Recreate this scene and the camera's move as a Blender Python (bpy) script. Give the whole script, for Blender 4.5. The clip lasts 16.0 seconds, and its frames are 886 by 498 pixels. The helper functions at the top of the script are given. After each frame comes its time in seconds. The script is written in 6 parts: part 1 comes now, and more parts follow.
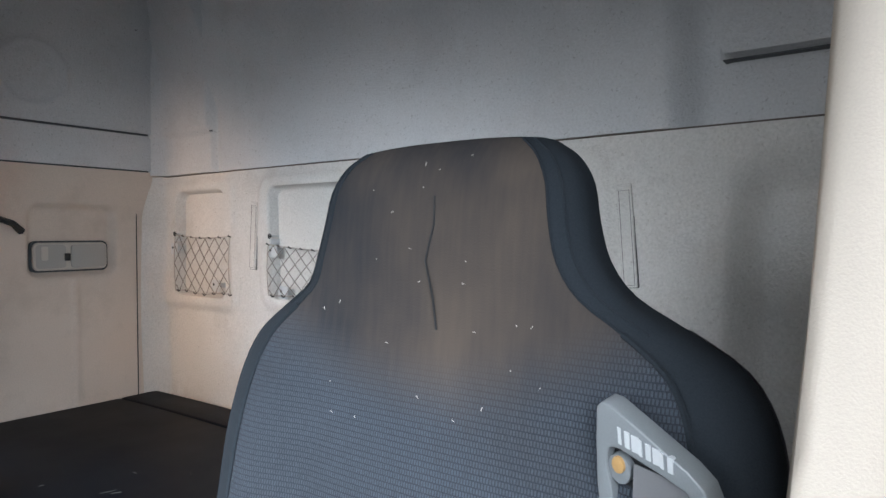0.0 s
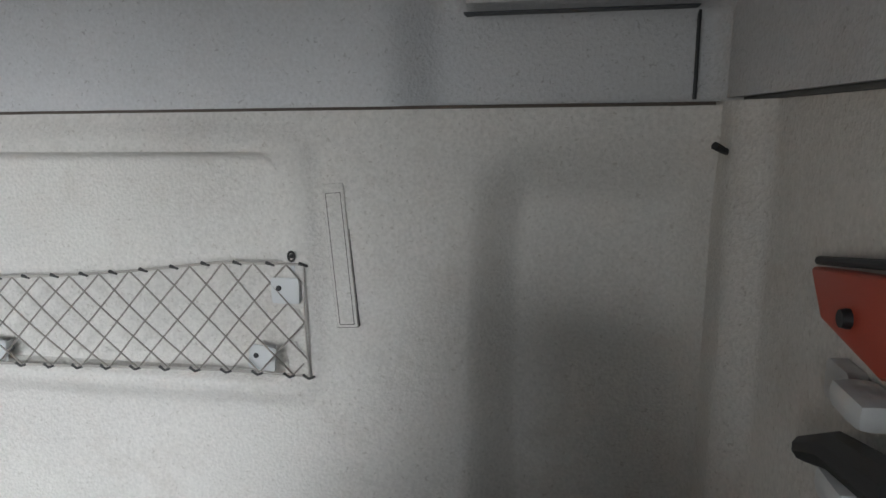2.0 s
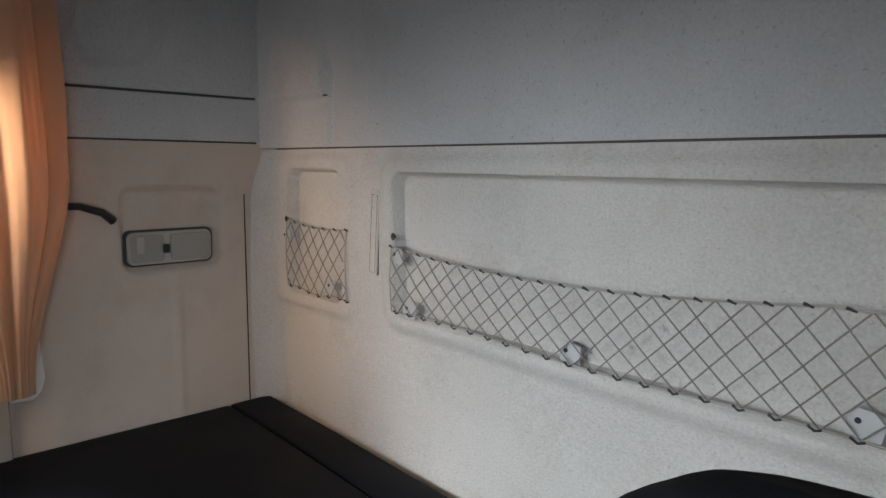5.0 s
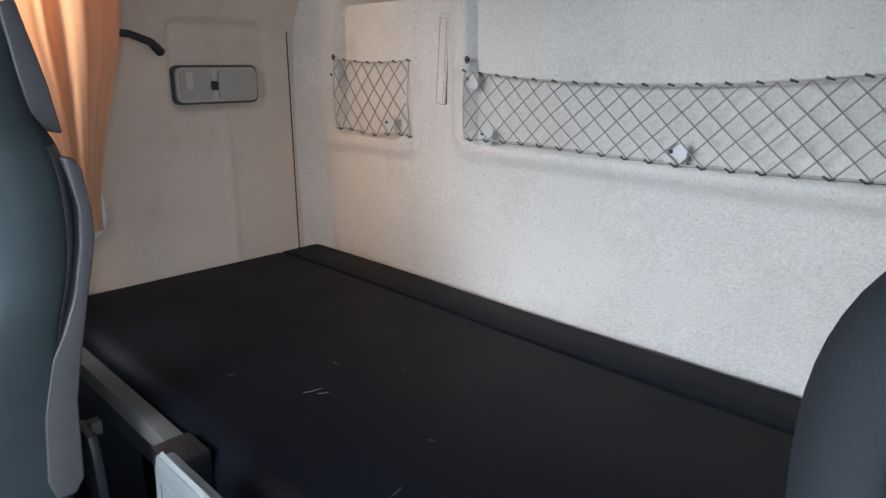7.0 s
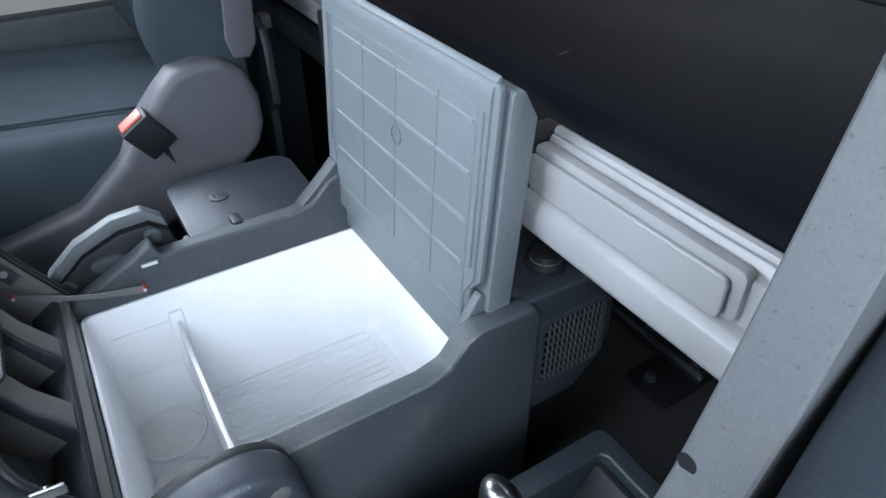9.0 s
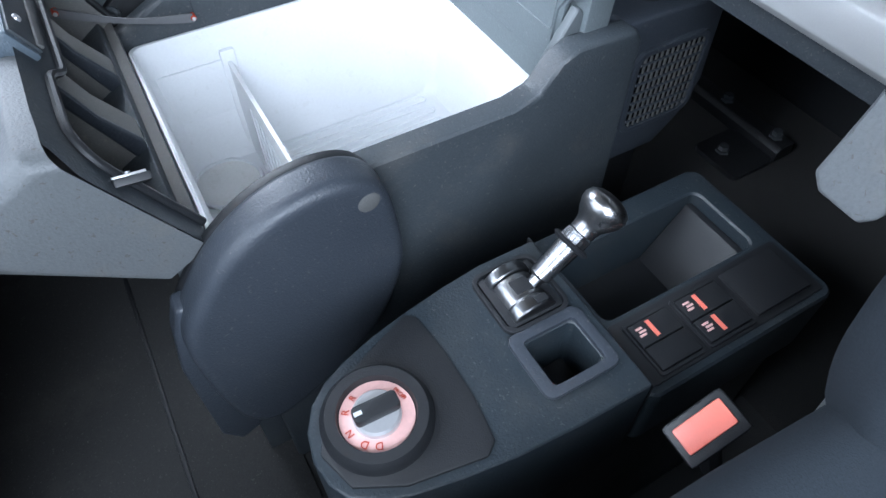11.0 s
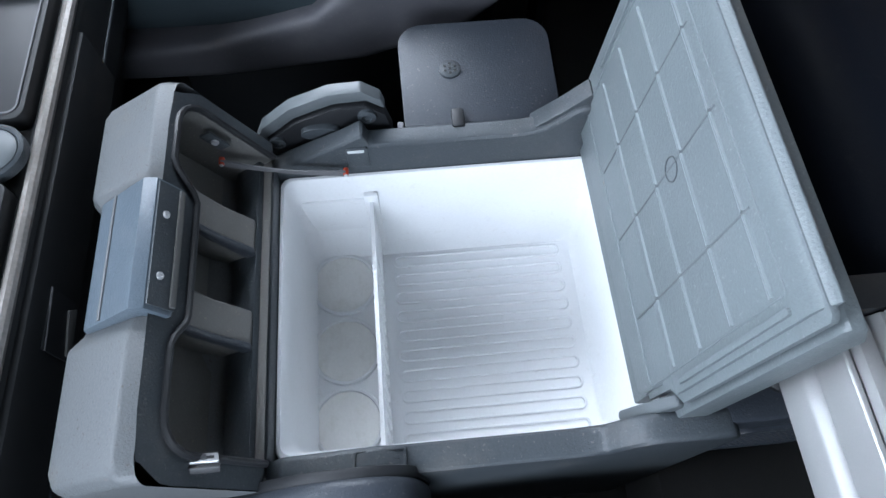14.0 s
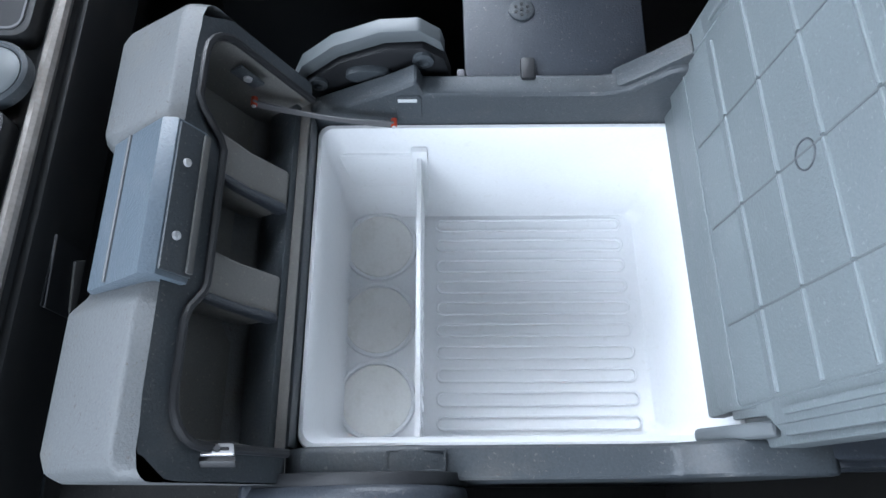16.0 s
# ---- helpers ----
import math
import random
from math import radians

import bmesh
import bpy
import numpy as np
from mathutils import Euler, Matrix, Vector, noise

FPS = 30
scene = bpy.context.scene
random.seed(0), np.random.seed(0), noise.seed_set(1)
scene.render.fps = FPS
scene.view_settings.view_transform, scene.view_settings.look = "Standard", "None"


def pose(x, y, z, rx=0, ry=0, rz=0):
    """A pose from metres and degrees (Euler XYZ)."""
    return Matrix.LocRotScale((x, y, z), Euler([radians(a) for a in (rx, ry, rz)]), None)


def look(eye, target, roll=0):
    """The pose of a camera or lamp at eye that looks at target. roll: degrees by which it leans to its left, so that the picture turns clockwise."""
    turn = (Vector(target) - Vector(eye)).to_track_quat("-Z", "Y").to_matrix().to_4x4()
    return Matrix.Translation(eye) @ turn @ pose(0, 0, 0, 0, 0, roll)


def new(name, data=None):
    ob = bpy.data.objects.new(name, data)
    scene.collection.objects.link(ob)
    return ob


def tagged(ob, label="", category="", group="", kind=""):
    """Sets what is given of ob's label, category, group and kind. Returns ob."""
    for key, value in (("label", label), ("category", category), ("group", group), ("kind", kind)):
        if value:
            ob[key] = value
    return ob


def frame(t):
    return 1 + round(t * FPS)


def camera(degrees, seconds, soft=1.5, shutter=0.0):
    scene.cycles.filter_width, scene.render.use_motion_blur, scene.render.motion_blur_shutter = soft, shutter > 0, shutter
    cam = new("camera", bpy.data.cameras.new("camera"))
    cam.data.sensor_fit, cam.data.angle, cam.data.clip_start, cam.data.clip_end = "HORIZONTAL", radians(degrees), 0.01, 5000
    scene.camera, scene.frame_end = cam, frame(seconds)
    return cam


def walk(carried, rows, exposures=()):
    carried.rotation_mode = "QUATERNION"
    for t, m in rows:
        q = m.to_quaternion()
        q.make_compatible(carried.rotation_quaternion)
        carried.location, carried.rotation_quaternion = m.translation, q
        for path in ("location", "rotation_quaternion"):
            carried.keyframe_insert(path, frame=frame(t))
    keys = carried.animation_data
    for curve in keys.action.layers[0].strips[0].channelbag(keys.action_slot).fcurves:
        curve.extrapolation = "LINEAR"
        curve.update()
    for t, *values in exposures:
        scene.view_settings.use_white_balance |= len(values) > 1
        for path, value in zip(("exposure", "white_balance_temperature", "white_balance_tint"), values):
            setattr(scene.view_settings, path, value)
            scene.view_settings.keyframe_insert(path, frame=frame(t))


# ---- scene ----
cam = camera(68.6, 16.0)
PATH = [
    (0, (1.002, -1.199, 1.462), (-0.181, 0.414, 1.414), -0.1),
    (0.5, (0.921, -1.106, 1.543), (-0.179, 0.564, 1.522), -0.2),
    (1, (0.847, -1.003, 1.592), (0.032, 0.824, 1.566), -0.1),
    (1.5, (0.843, -0.891, 1.627), (0.286, 1.012, 1.371), -0.6),
    (2, (0.836, -0.816, 1.635), (0.502, 1.117, 1.244), -0.6),
    (2.5, (0.825, -0.791, 1.636), (0.447, 1.121, 1.189), -0.3),
    (3, (0.78, -0.819, 1.631), (0.152, 1.042, 1.253), 0.5),
    (3.5, (0.75, -0.821, 1.644), (-0.14, 0.929, 1.264), 0.2),
    (4, (0.725, -0.832, 1.652), (-0.41, 0.781, 1.32), -0.1),
    (4.5, (0.692, -0.853, 1.648), (-0.702, 0.553, 1.369), 0.1),
    (4.7, (0.675, -0.86, 1.637), (-0.799, 0.467, 1.383), 0.6),
    (6.8, (0.505, -1.069, 1.464), (-0.846, 0.323, 0.977), -0.2),
    (7, (0.498, -1.078, 1.45), (-0.846, 0.295, 0.897), 0.1),
    (7.5, (0.49, -1.097, 1.402), (-0.846, 0.223, 0.714), -0.0),
    (8, (0.498, -1.125, 1.342), (-0.854, 0.083, 0.499), -0.3),
    (8.5, (0.507, -1.126, 1.282), (-0.912, -0.115, 0.299), -0.6),
    (9, (0.525, -1.127, 1.208), (-0.84, -0.291, 0.009), -0.4),
    (9.5, (0.531, -1.16, 1.148), (-0.713, -0.401, -0.223), -0.1),
    (10, (0.524, -1.203, 1.111), (-0.607, -0.49, -0.377), -0.4),
    (10.2, (0.518, -1.209, 1.098), (-0.578, -0.497, -0.415), -0.6),
    (12.3, (0.528, -1.139, 1.19), (-0.502, -0.84, -0.498), 1.3),
    (12.5, (0.505, -1.127, 1.22), (-0.497, -0.886, -0.494), 0.9),
    (13, (0.438, -1.11, 1.287), (-0.538, -0.954, -0.451), 1.1),
    (13.5, (0.332, -1.079, 1.315), (-0.543, -0.959, -0.48), 1.0),
    (14, (0.235, -1.05, 1.325), (-0.625, -0.969, -0.479), 0.2),
    (14.5, (0.187, -1.053, 1.309), (-0.654, -0.988, -0.504), -0.2),
    (15, (0.181, -1.068, 1.295), (-0.604, -1.011, -0.543), 1.2),
    (15.5, (0.165, -1.076, 1.26), (-0.57, -1.051, -0.6), 1.0),
    (16, (0.178, -1.076, 1.256), (-0.537, -1.071, -0.612), -0.0),
]
EXPO = [(0, 0.02, 6050, 10), (0.5, 0.3, 6050, 10), (1.0, 0.05, 6200, 10), (1.6, -0.10, 6450, 10), (2.5, -0.10, 6450, 10), (3.5, -0.44, 6450, 10), (4.0, -0.50, 6400, 10), (4.7, -0.60, 6350, 10), (7.0, -0.16, 6050, 10), (8.0, -0.10, 5700, 10), (8.5, -0.18, 5700, 10), (9.0, -0.18, 5700, 10), (9.5, -0.02, 5680, 10), (10.0, 0.02, 5650, 10), (12.5, 0.08, 5600, 10), (13.5, 0.02, 5680, 10), (14.0, -0.14, 5700, 10), (16, -0.12, 5750, 10)]
walk(cam, [(t, look(eye, target, roll)) for t, eye, target, roll in PATH], EXPO)

# ---- world and light ----
world = bpy.data.worlds.new("sky")
scene.world = world
world.use_nodes = True
wn = world.node_tree
sky = wn.nodes.new("ShaderNodeTexSky")
sky.sky_type = "NISHITA"
sky.sun_disc = False
sky.sun_elevation = radians(38)
sky.sun_rotation = radians(250)
wn.links.new(sky.outputs[0], wn.nodes["Background"].inputs[0])
wn.nodes["Background"].inputs[1].default_value = 0.08

sun = new("sun", bpy.data.lights.new("sun", "SUN"))
sun.data.energy, sun.data.angle, sun.data.color = 0.8, radians(15), (1.0, 0.96, 0.9)
sun.matrix_world = look((-4, -3, 4), (0, -1, 1))


def window_or_fill_light(name, at, towards, w, h, power, color, spread=105):
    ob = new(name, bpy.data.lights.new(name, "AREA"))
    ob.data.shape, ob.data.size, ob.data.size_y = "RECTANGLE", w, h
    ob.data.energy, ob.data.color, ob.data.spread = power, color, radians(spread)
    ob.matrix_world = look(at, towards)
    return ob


window_or_fill_light("windscreen_daylight", (0.05, -2.2, 1.5), (0.03, -1.2, 0.74), 1.4, 0.75, 9.5, (0.94, 0.975, 1.0), 124)
window_or_fill_light("windscreen_upper_daylight", (0.02, -2.18, 1.78), (0.0, 0.0, 0.90), 0.95, 0.28, 4.0, (0.94, 0.975, 1.0), 52)
window_or_fill_light("door_daylight", (1.28, -1.45, 1.45), (0.38, -0.96, 0.40), 0.85, 0.8, 17, (0.92, 0.965, 1.0), 116)
window_or_fill_light("passenger_window_daylight", (-1.07, -1.32, 1.48), (-0.2, -1.1, 0.6), 0.85, 0.55, 4.9, (0.93, 0.97, 1.0), 74)
# Added fill lamp inside the cab, warming the side wall and curtain.
window_or_fill_light("side_window_daylight", (-0.91, -0.84, 1.66), (-1.05, -0.30, 1.30), 0.10, 0.3, 2.8, (1.0, 0.66, 0.42), 110)


# ---- materials ----
def mat(name, color, rough=0.6, metal=0.0, vary=0.12, grain=400.0, bump=0.15, dirt=0.0, dirt_color=(0.2, 0.17, 0.13), dirt_scale=6.0,
        spec=0.5, depth=0.0006, rough_vary=0.1, stretch=(1, 1, 1), speck=0.0, speck_color=(0.22, 0.21, 0.19), speck_scale=330.0):
    m = bpy.data.materials.new(name)
    m.use_nodes = True
    t = m.node_tree
    b = t.nodes["Principled BSDF"]
    co = t.nodes.new("ShaderNodeTexCoord")
    mp = t.nodes.new("ShaderNodeMapping")
    mp.inputs["Scale"].default_value = stretch
    t.links.new(co.outputs["Object"], mp.inputs[0])
    fine = t.nodes.new("ShaderNodeTexNoise")
    fine.inputs["Scale"].default_value, fine.inputs["Detail"].default_value = grain, 3
    broad = t.nodes.new("ShaderNodeTexNoise")
    broad.inputs["Scale"].default_value, broad.inputs["Detail"].default_value = dirt_scale, 6
    for n in (fine, broad):
        t.links.new(mp.outputs[0], n.inputs["Vector"])
    mix = t.nodes.new("ShaderNodeMixRGB")
    mix.blend_type = "MULTIPLY"
    mix.inputs[0].default_value = 1.0
    mix.inputs[1].default_value = (*color, 1)
    ramp = t.nodes.new("ShaderNodeMapRange")
    ramp.inputs[1].default_value, ramp.inputs[2].default_value = 0.3, 0.7
    ramp.inputs[3].default_value, ramp.inputs[4].default_value = 1 - vary, 1 + vary
    add = t.nodes.new("ShaderNodeMath")
    add.operation = "MULTIPLY_ADD"
    add.inputs[1].default_value, add.inputs[2].default_value = 0.55, 0.22
    t.links.new(broad.outputs[0], add.inputs[0])
    mean = t.nodes.new("ShaderNodeMath")
    mean.operation = "MULTIPLY_ADD"
    mean.inputs[1].default_value = 0.45
    t.links.new(fine.outputs[0], mean.inputs[0])
    t.links.new(add.outputs[0], mean.inputs[2])
    shift = t.nodes.new("ShaderNodeMath")
    shift.operation = "SUBTRACT"
    shift.inputs[1].default_value = 0.22
    t.links.new(mean.outputs[0], shift.inputs[0])
    t.links.new(shift.outputs[0], ramp.inputs[0])
    t.links.new(ramp.outputs[0], mix.inputs[2])
    out = mix.outputs[0]
    if dirt:
        sp = t.nodes.new("ShaderNodeTexNoise")
        sp.inputs["Scale"].default_value, sp.inputs["Detail"].default_value, sp.inputs["Roughness"].default_value = dirt_scale * 2.3, 8, 0.7
        t.links.new(mp.outputs[0], sp.inputs["Vector"])
        r2 = t.nodes.new("ShaderNodeMapRange")
        r2.inputs[1].default_value, r2.inputs[2].default_value = 0.52, 0.75
        r2.inputs[3].default_value, r2.inputs[4].default_value = 0, dirt
        t.links.new(sp.outputs[0], r2.inputs[0])
        m2 = t.nodes.new("ShaderNodeMixRGB")
        m2.inputs[2].default_value = (*dirt_color, 1)
        t.links.new(r2.outputs[0], m2.inputs[0])
        t.links.new(out, m2.inputs[1])
        out = m2.outputs[0]
    if speck:
        fl = t.nodes.new("ShaderNodeTexNoise")
        fl.inputs["Scale"].default_value, fl.inputs["Detail"].default_value, fl.inputs["Distortion"].default_value = speck_scale, 1.5, 0.6
        t.links.new(mp.outputs[0], fl.inputs["Vector"])
        r3 = t.nodes.new("ShaderNodeMapRange")
        r3.inputs[1].default_value, r3.inputs[2].default_value = 0.66, 0.73
        r3.inputs[3].default_value, r3.inputs[4].default_value = 0, speck
        t.links.new(fl.outputs[0], r3.inputs[0])
        m3 = t.nodes.new("ShaderNodeMixRGB")
        m3.inputs[2].default_value = (*speck_color, 1)
        t.links.new(r3.outputs[0], m3.inputs[0])
        t.links.new(out, m3.inputs[1])
        out = m3.outputs[0]
    t.links.new(out, b.inputs["Base Color"])
    rr = t.nodes.new("ShaderNodeMapRange")
    rr.inputs[3].default_value, rr.inputs[4].default_value = rough - rough_vary, min(1, rough + rough_vary)
    t.links.new(broad.outputs[0], rr.inputs[0])
    t.links.new(rr.outputs[0], b.inputs["Roughness"])
    b.inputs["Metallic"].default_value = metal
    b.inputs["Specular IOR Level"].default_value = spec
    if bump:
        bp = t.nodes.new("ShaderNodeBump")
        bp.inputs["Strength"].default_value, bp.inputs["Distance"].default_value = bump, depth
        t.links.new(fine.outputs[0], bp.inputs["Height"])
        t.links.new(bp.outputs[0], b.inputs["Normal"])
    return m


M_WALL = mat("moulded_wall_lining", (0.62, 0.605, 0.58), 0.75, grain=210, bump=0.95, depth=0.0020, vary=0.2, speck=0.45, speck_color=(0.36, 0.33, 0.30), speck_scale=170, dirt=0.35, dirt_color=(0.36, 0.31, 0.26), dirt_scale=2.2)
# Beige lining whose tan tint also carries the curtain's warm light.
M_SIDEWALL = mat("side_wall_lining", (0.62, 0.53, 0.455), 0.85, grain=300, bump=0.5, depth=0.0013, vary=0.14, dirt=0.35, dirt_color=(0.33, 0.26, 0.20), dirt_scale=2.2)
M_UPPER = mat("upper_wall_lining", (0.59, 0.60, 0.615), 0.8, grain=210, bump=1.0, depth=0.0021, vary=0.15, speck=0.45, speck_color=(0.26, 0.26, 0.26), speck_scale=170, dirt=0.2, dirt_color=(0.28, 0.265, 0.25), dirt_scale=2)
M_BED = mat("black_mattress_cover", (0.0046, 0.0060, 0.0094), 0.55, grain=900, bump=0.3, vary=0.3, depth=0.0004, speck=0.08, speck_color=(0.05, 0.05, 0.05), speck_scale=120, dirt=0.03, dirt_color=(0.03, 0.03, 0.034), spec=0.08)
M_CLOTH2 = mat("seat_side_cloth", (0.032, 0.044, 0.051), 0.9, grain=900, bump=0.4, vary=0.3, dirt=0.15, dirt_color=(0.09, 0.09, 0.085), spec=0.2)
M_HSIDE = mat("headrest_side_cloth", (0.021, 0.026, 0.032), 0.92, grain=800, bump=0.4, vary=0.3, dirt=0.15, dirt_color=(0.045, 0.042, 0.04), spec=0.2)
M_MAUVE = mat("mauve_grey_plastic", (0.080, 0.079, 0.089), 0.5, grain=1000, bump=0.4, vary=0.15, speck=0.25, dirt=0.15, dirt_color=(0.22, 0.21, 0.2))
M_NAVY = mat("dark_blue_plastic", (0.034, 0.040, 0.050), 0.42, grain=480, bump=0.75, vary=0.22, speck=0.24, dirt=0.12, dirt_color=(0.12, 0.12, 0.12))
M_CHAR = mat("charcoal_plastic", (0.044, 0.052, 0.059), 0.5, grain=480, bump=0.75, vary=0.25, speck=0.29, dirt=0.25, dirt_color=(0.16, 0.145, 0.125))
M_DASH = mat("dash_plastic", (0.013, 0.014, 0.015), 0.55, grain=900, bump=0.3, vary=0.2, dirt=0.25, dirt_color=(0.07, 0.06, 0.05))
M_TRIMEDGE = mat("worn_trim_edge", (0.26, 0.24, 0.22), 0.4, metal=0.3, grain=300, bump=0.1, vary=0.3, dirt=0.3, dirt_color=(0.10, 0.08, 0.06), dirt_scale=20)
M_BLACK = mat("black_plastic", (0.012, 0.013, 0.015), 0.5, grain=900, bump=0.3, vary=0.25, dirt=0.1, dirt_color=(0.07, 0.065, 0.06))
M_GREY = mat("lid_grey_plastic", (0.130, 0.150, 0.158), 0.48, grain=480, bump=0.75, vary=0.13, speck=0.26, speck_color=(0.30, 0.31, 0.31), dirt=0.12, dirt_color=(0.3, 0.3, 0.29))
M_LIGHT = mat("light_grey_shell", (0.112, 0.119, 0.123), 0.5, grain=480, bump=0.75, vary=0.15, speck=0.64, speck_color=(0.07, 0.06, 0.05), dirt=0.55, dirt_color=(0.16, 0.145, 0.12), dirt_scale=5)
M_BLUE = mat("blue_grey_latch", (0.10, 0.125, 0.15), 0.35, grain=480, bump=0.75, vary=0.15, dirt=0.35, dirt_color=(0.20, 0.215, 0.23))
M_GEAR = mat("gear_console_plastic", (0.018, 0.025, 0.031), 0.45, grain=480, bump=0.75, vary=0.25, speck=0.19, dirt=0.2, dirt_color=(0.09, 0.085, 0.075))
M_SEATDISC = mat("dirty_liner_floor", (0.76, 0.755, 0.73), 0.45, grain=300, bump=0.05, vary=0.06, dirt=0.4, dirt_color=(0.45, 0.42, 0.35), dirt_scale=14)
M_WHITE = mat("white_liner", (0.755, 0.765, 0.775), 0.35, grain=300, bump=0.05, vary=0.04, speck=0.10, speck_color=(0.45, 0.42, 0.36), speck_scale=120, dirt=0.12, dirt_color=(0.6, 0.58, 0.54), dirt_scale=9)
M_ALU = mat("painted_rail", (0.335, 0.34, 0.338), 0.38, metal=0.15, grain=800, bump=0.08, vary=0.05, dirt=0.1, dirt_color=(0.4, 0.4, 0.4))
M_LENS = mat("lamp_lens", (0.36, 0.345, 0.32), 0.35, grain=300, bump=0.1, vary=0.05)
# Lighter than the lid panel: the ribs' highlight put into the colour.
M_RIB_HIGHLIGHT = mat("rib_highlight_grey", (0.170, 0.194, 0.203), 0.4, grain=900, bump=0.1, vary=0.1)
M_ARC = mat("grey_arc", (0.10, 0.112, 0.118), 0.45, grain=900, bump=0.2, vary=0.1)
M_POCKET = mat("dusty_pocket", (0.150, 0.147, 0.138), 0.75, grain=900, bump=0.4, vary=0.22, speck=0.5, speck_color=(0.26, 0.24, 0.20), dirt=0.4, dirt_color=(0.12, 0.11, 0.09), dirt_scale=8)
M_CREAM = mat("cream_plastic", (0.50, 0.46, 0.41), 0.5, grain=900, bump=0.1, vary=0.05)
M_KNOB = mat("worn_chrome", (0.34, 0.34, 0.345), 0.30, metal=1.0, grain=700, bump=0.15, vary=0.15, rough_vary=0.1)
M_CHROME = mat("chrome", (0.27, 0.275, 0.285), 0.28, metal=1.0, bump=0, vary=0.05, rough_vary=0.05)
M_CORD = mat("net_cord", (0.27, 0.25, 0.23), 0.9, grain=2500, bump=0.6, vary=0.2)
M_DARKCORD = mat("dark_cord", (0.05, 0.05, 0.05), 0.8, grain=2500, bump=0.3, vary=0.2)
M_CLIP = mat("pale_clip_plastic", (0.55, 0.57, 0.58), 0.35, grain=600, bump=0.05, vary=0.05)
M_RED = mat("red_plastic", (0.42, 0.05, 0.02), 0.4, grain=600, bump=0.1, vary=0.1)
M_CORAL = mat("coral_button", (0.75, 0.18, 0.13), 0.4, grain=600, bump=0.05, vary=0.05)
M_PINK = mat("pink_marking", (0.66, 0.40, 0.37), 0.5, bump=0, vary=0.1)
M_SILVER = mat("silver_paint", (0.55, 0.55, 0.56), 0.35, metal=0.5, bump=0.05, vary=0.05)
M_BEIGE = mat("door_card_beige", (0.55, 0.50, 0.44), 0.75, grain=500, bump=0.2, vary=0.06, dirt=0.2, dirt_color=(0.35, 0.3, 0.25))
M_PALECORD = mat("pale_cord", (0.42, 0.40, 0.37), 0.9, grain=2500, bump=0.6, vary=0.2)
M_FLOOR2 = mat("cab_floor", (0.030, 0.030, 0.030), 0.85, grain=700, bump=0.5, vary=0.3, depth=0.001, dirt=0.3, dirt_color=(0.07, 0.065, 0.06), dirt_scale=4)
M_FLOOR = mat("floor_mat", (0.033, 0.033, 0.033), 0.85, speck=0.2, grain=500, bump=0.7, vary=0.3, depth=0.001, dirt=0.4, dirt_color=(0.08, 0.075, 0.068), dirt_scale=4)
# Near-black that puts the shade of hollows into the colour.
M_SHADE_BLACK = mat("hollow_shade_black", (0.003, 0.003, 0.004), 0.9, bump=0, vary=0.1, spec=0.1)
M_JOINT = mat("brown_joint", (0.10, 0.082, 0.07), 0.8, bump=0, vary=0.3)
M_PLATE = mat("belt_plate_plastic", (0.21, 0.225, 0.235), 0.4, grain=900, bump=0.3, vary=0.1, dirt=0.2, dirt_color=(0.15, 0.14, 0.13))
M_BAND = mat("elastic_band", (0.12, 0.12, 0.125), 0.7, grain=1500, bump=0.2, vary=0.1)
M_DUSTY = mat("dusty_dark_tray", (0.085, 0.085, 0.083), 0.75, grain=800, bump=0.3, vary=0.2, dirt=0.5, dirt_color=(0.16, 0.145, 0.12), dirt_scale=9)


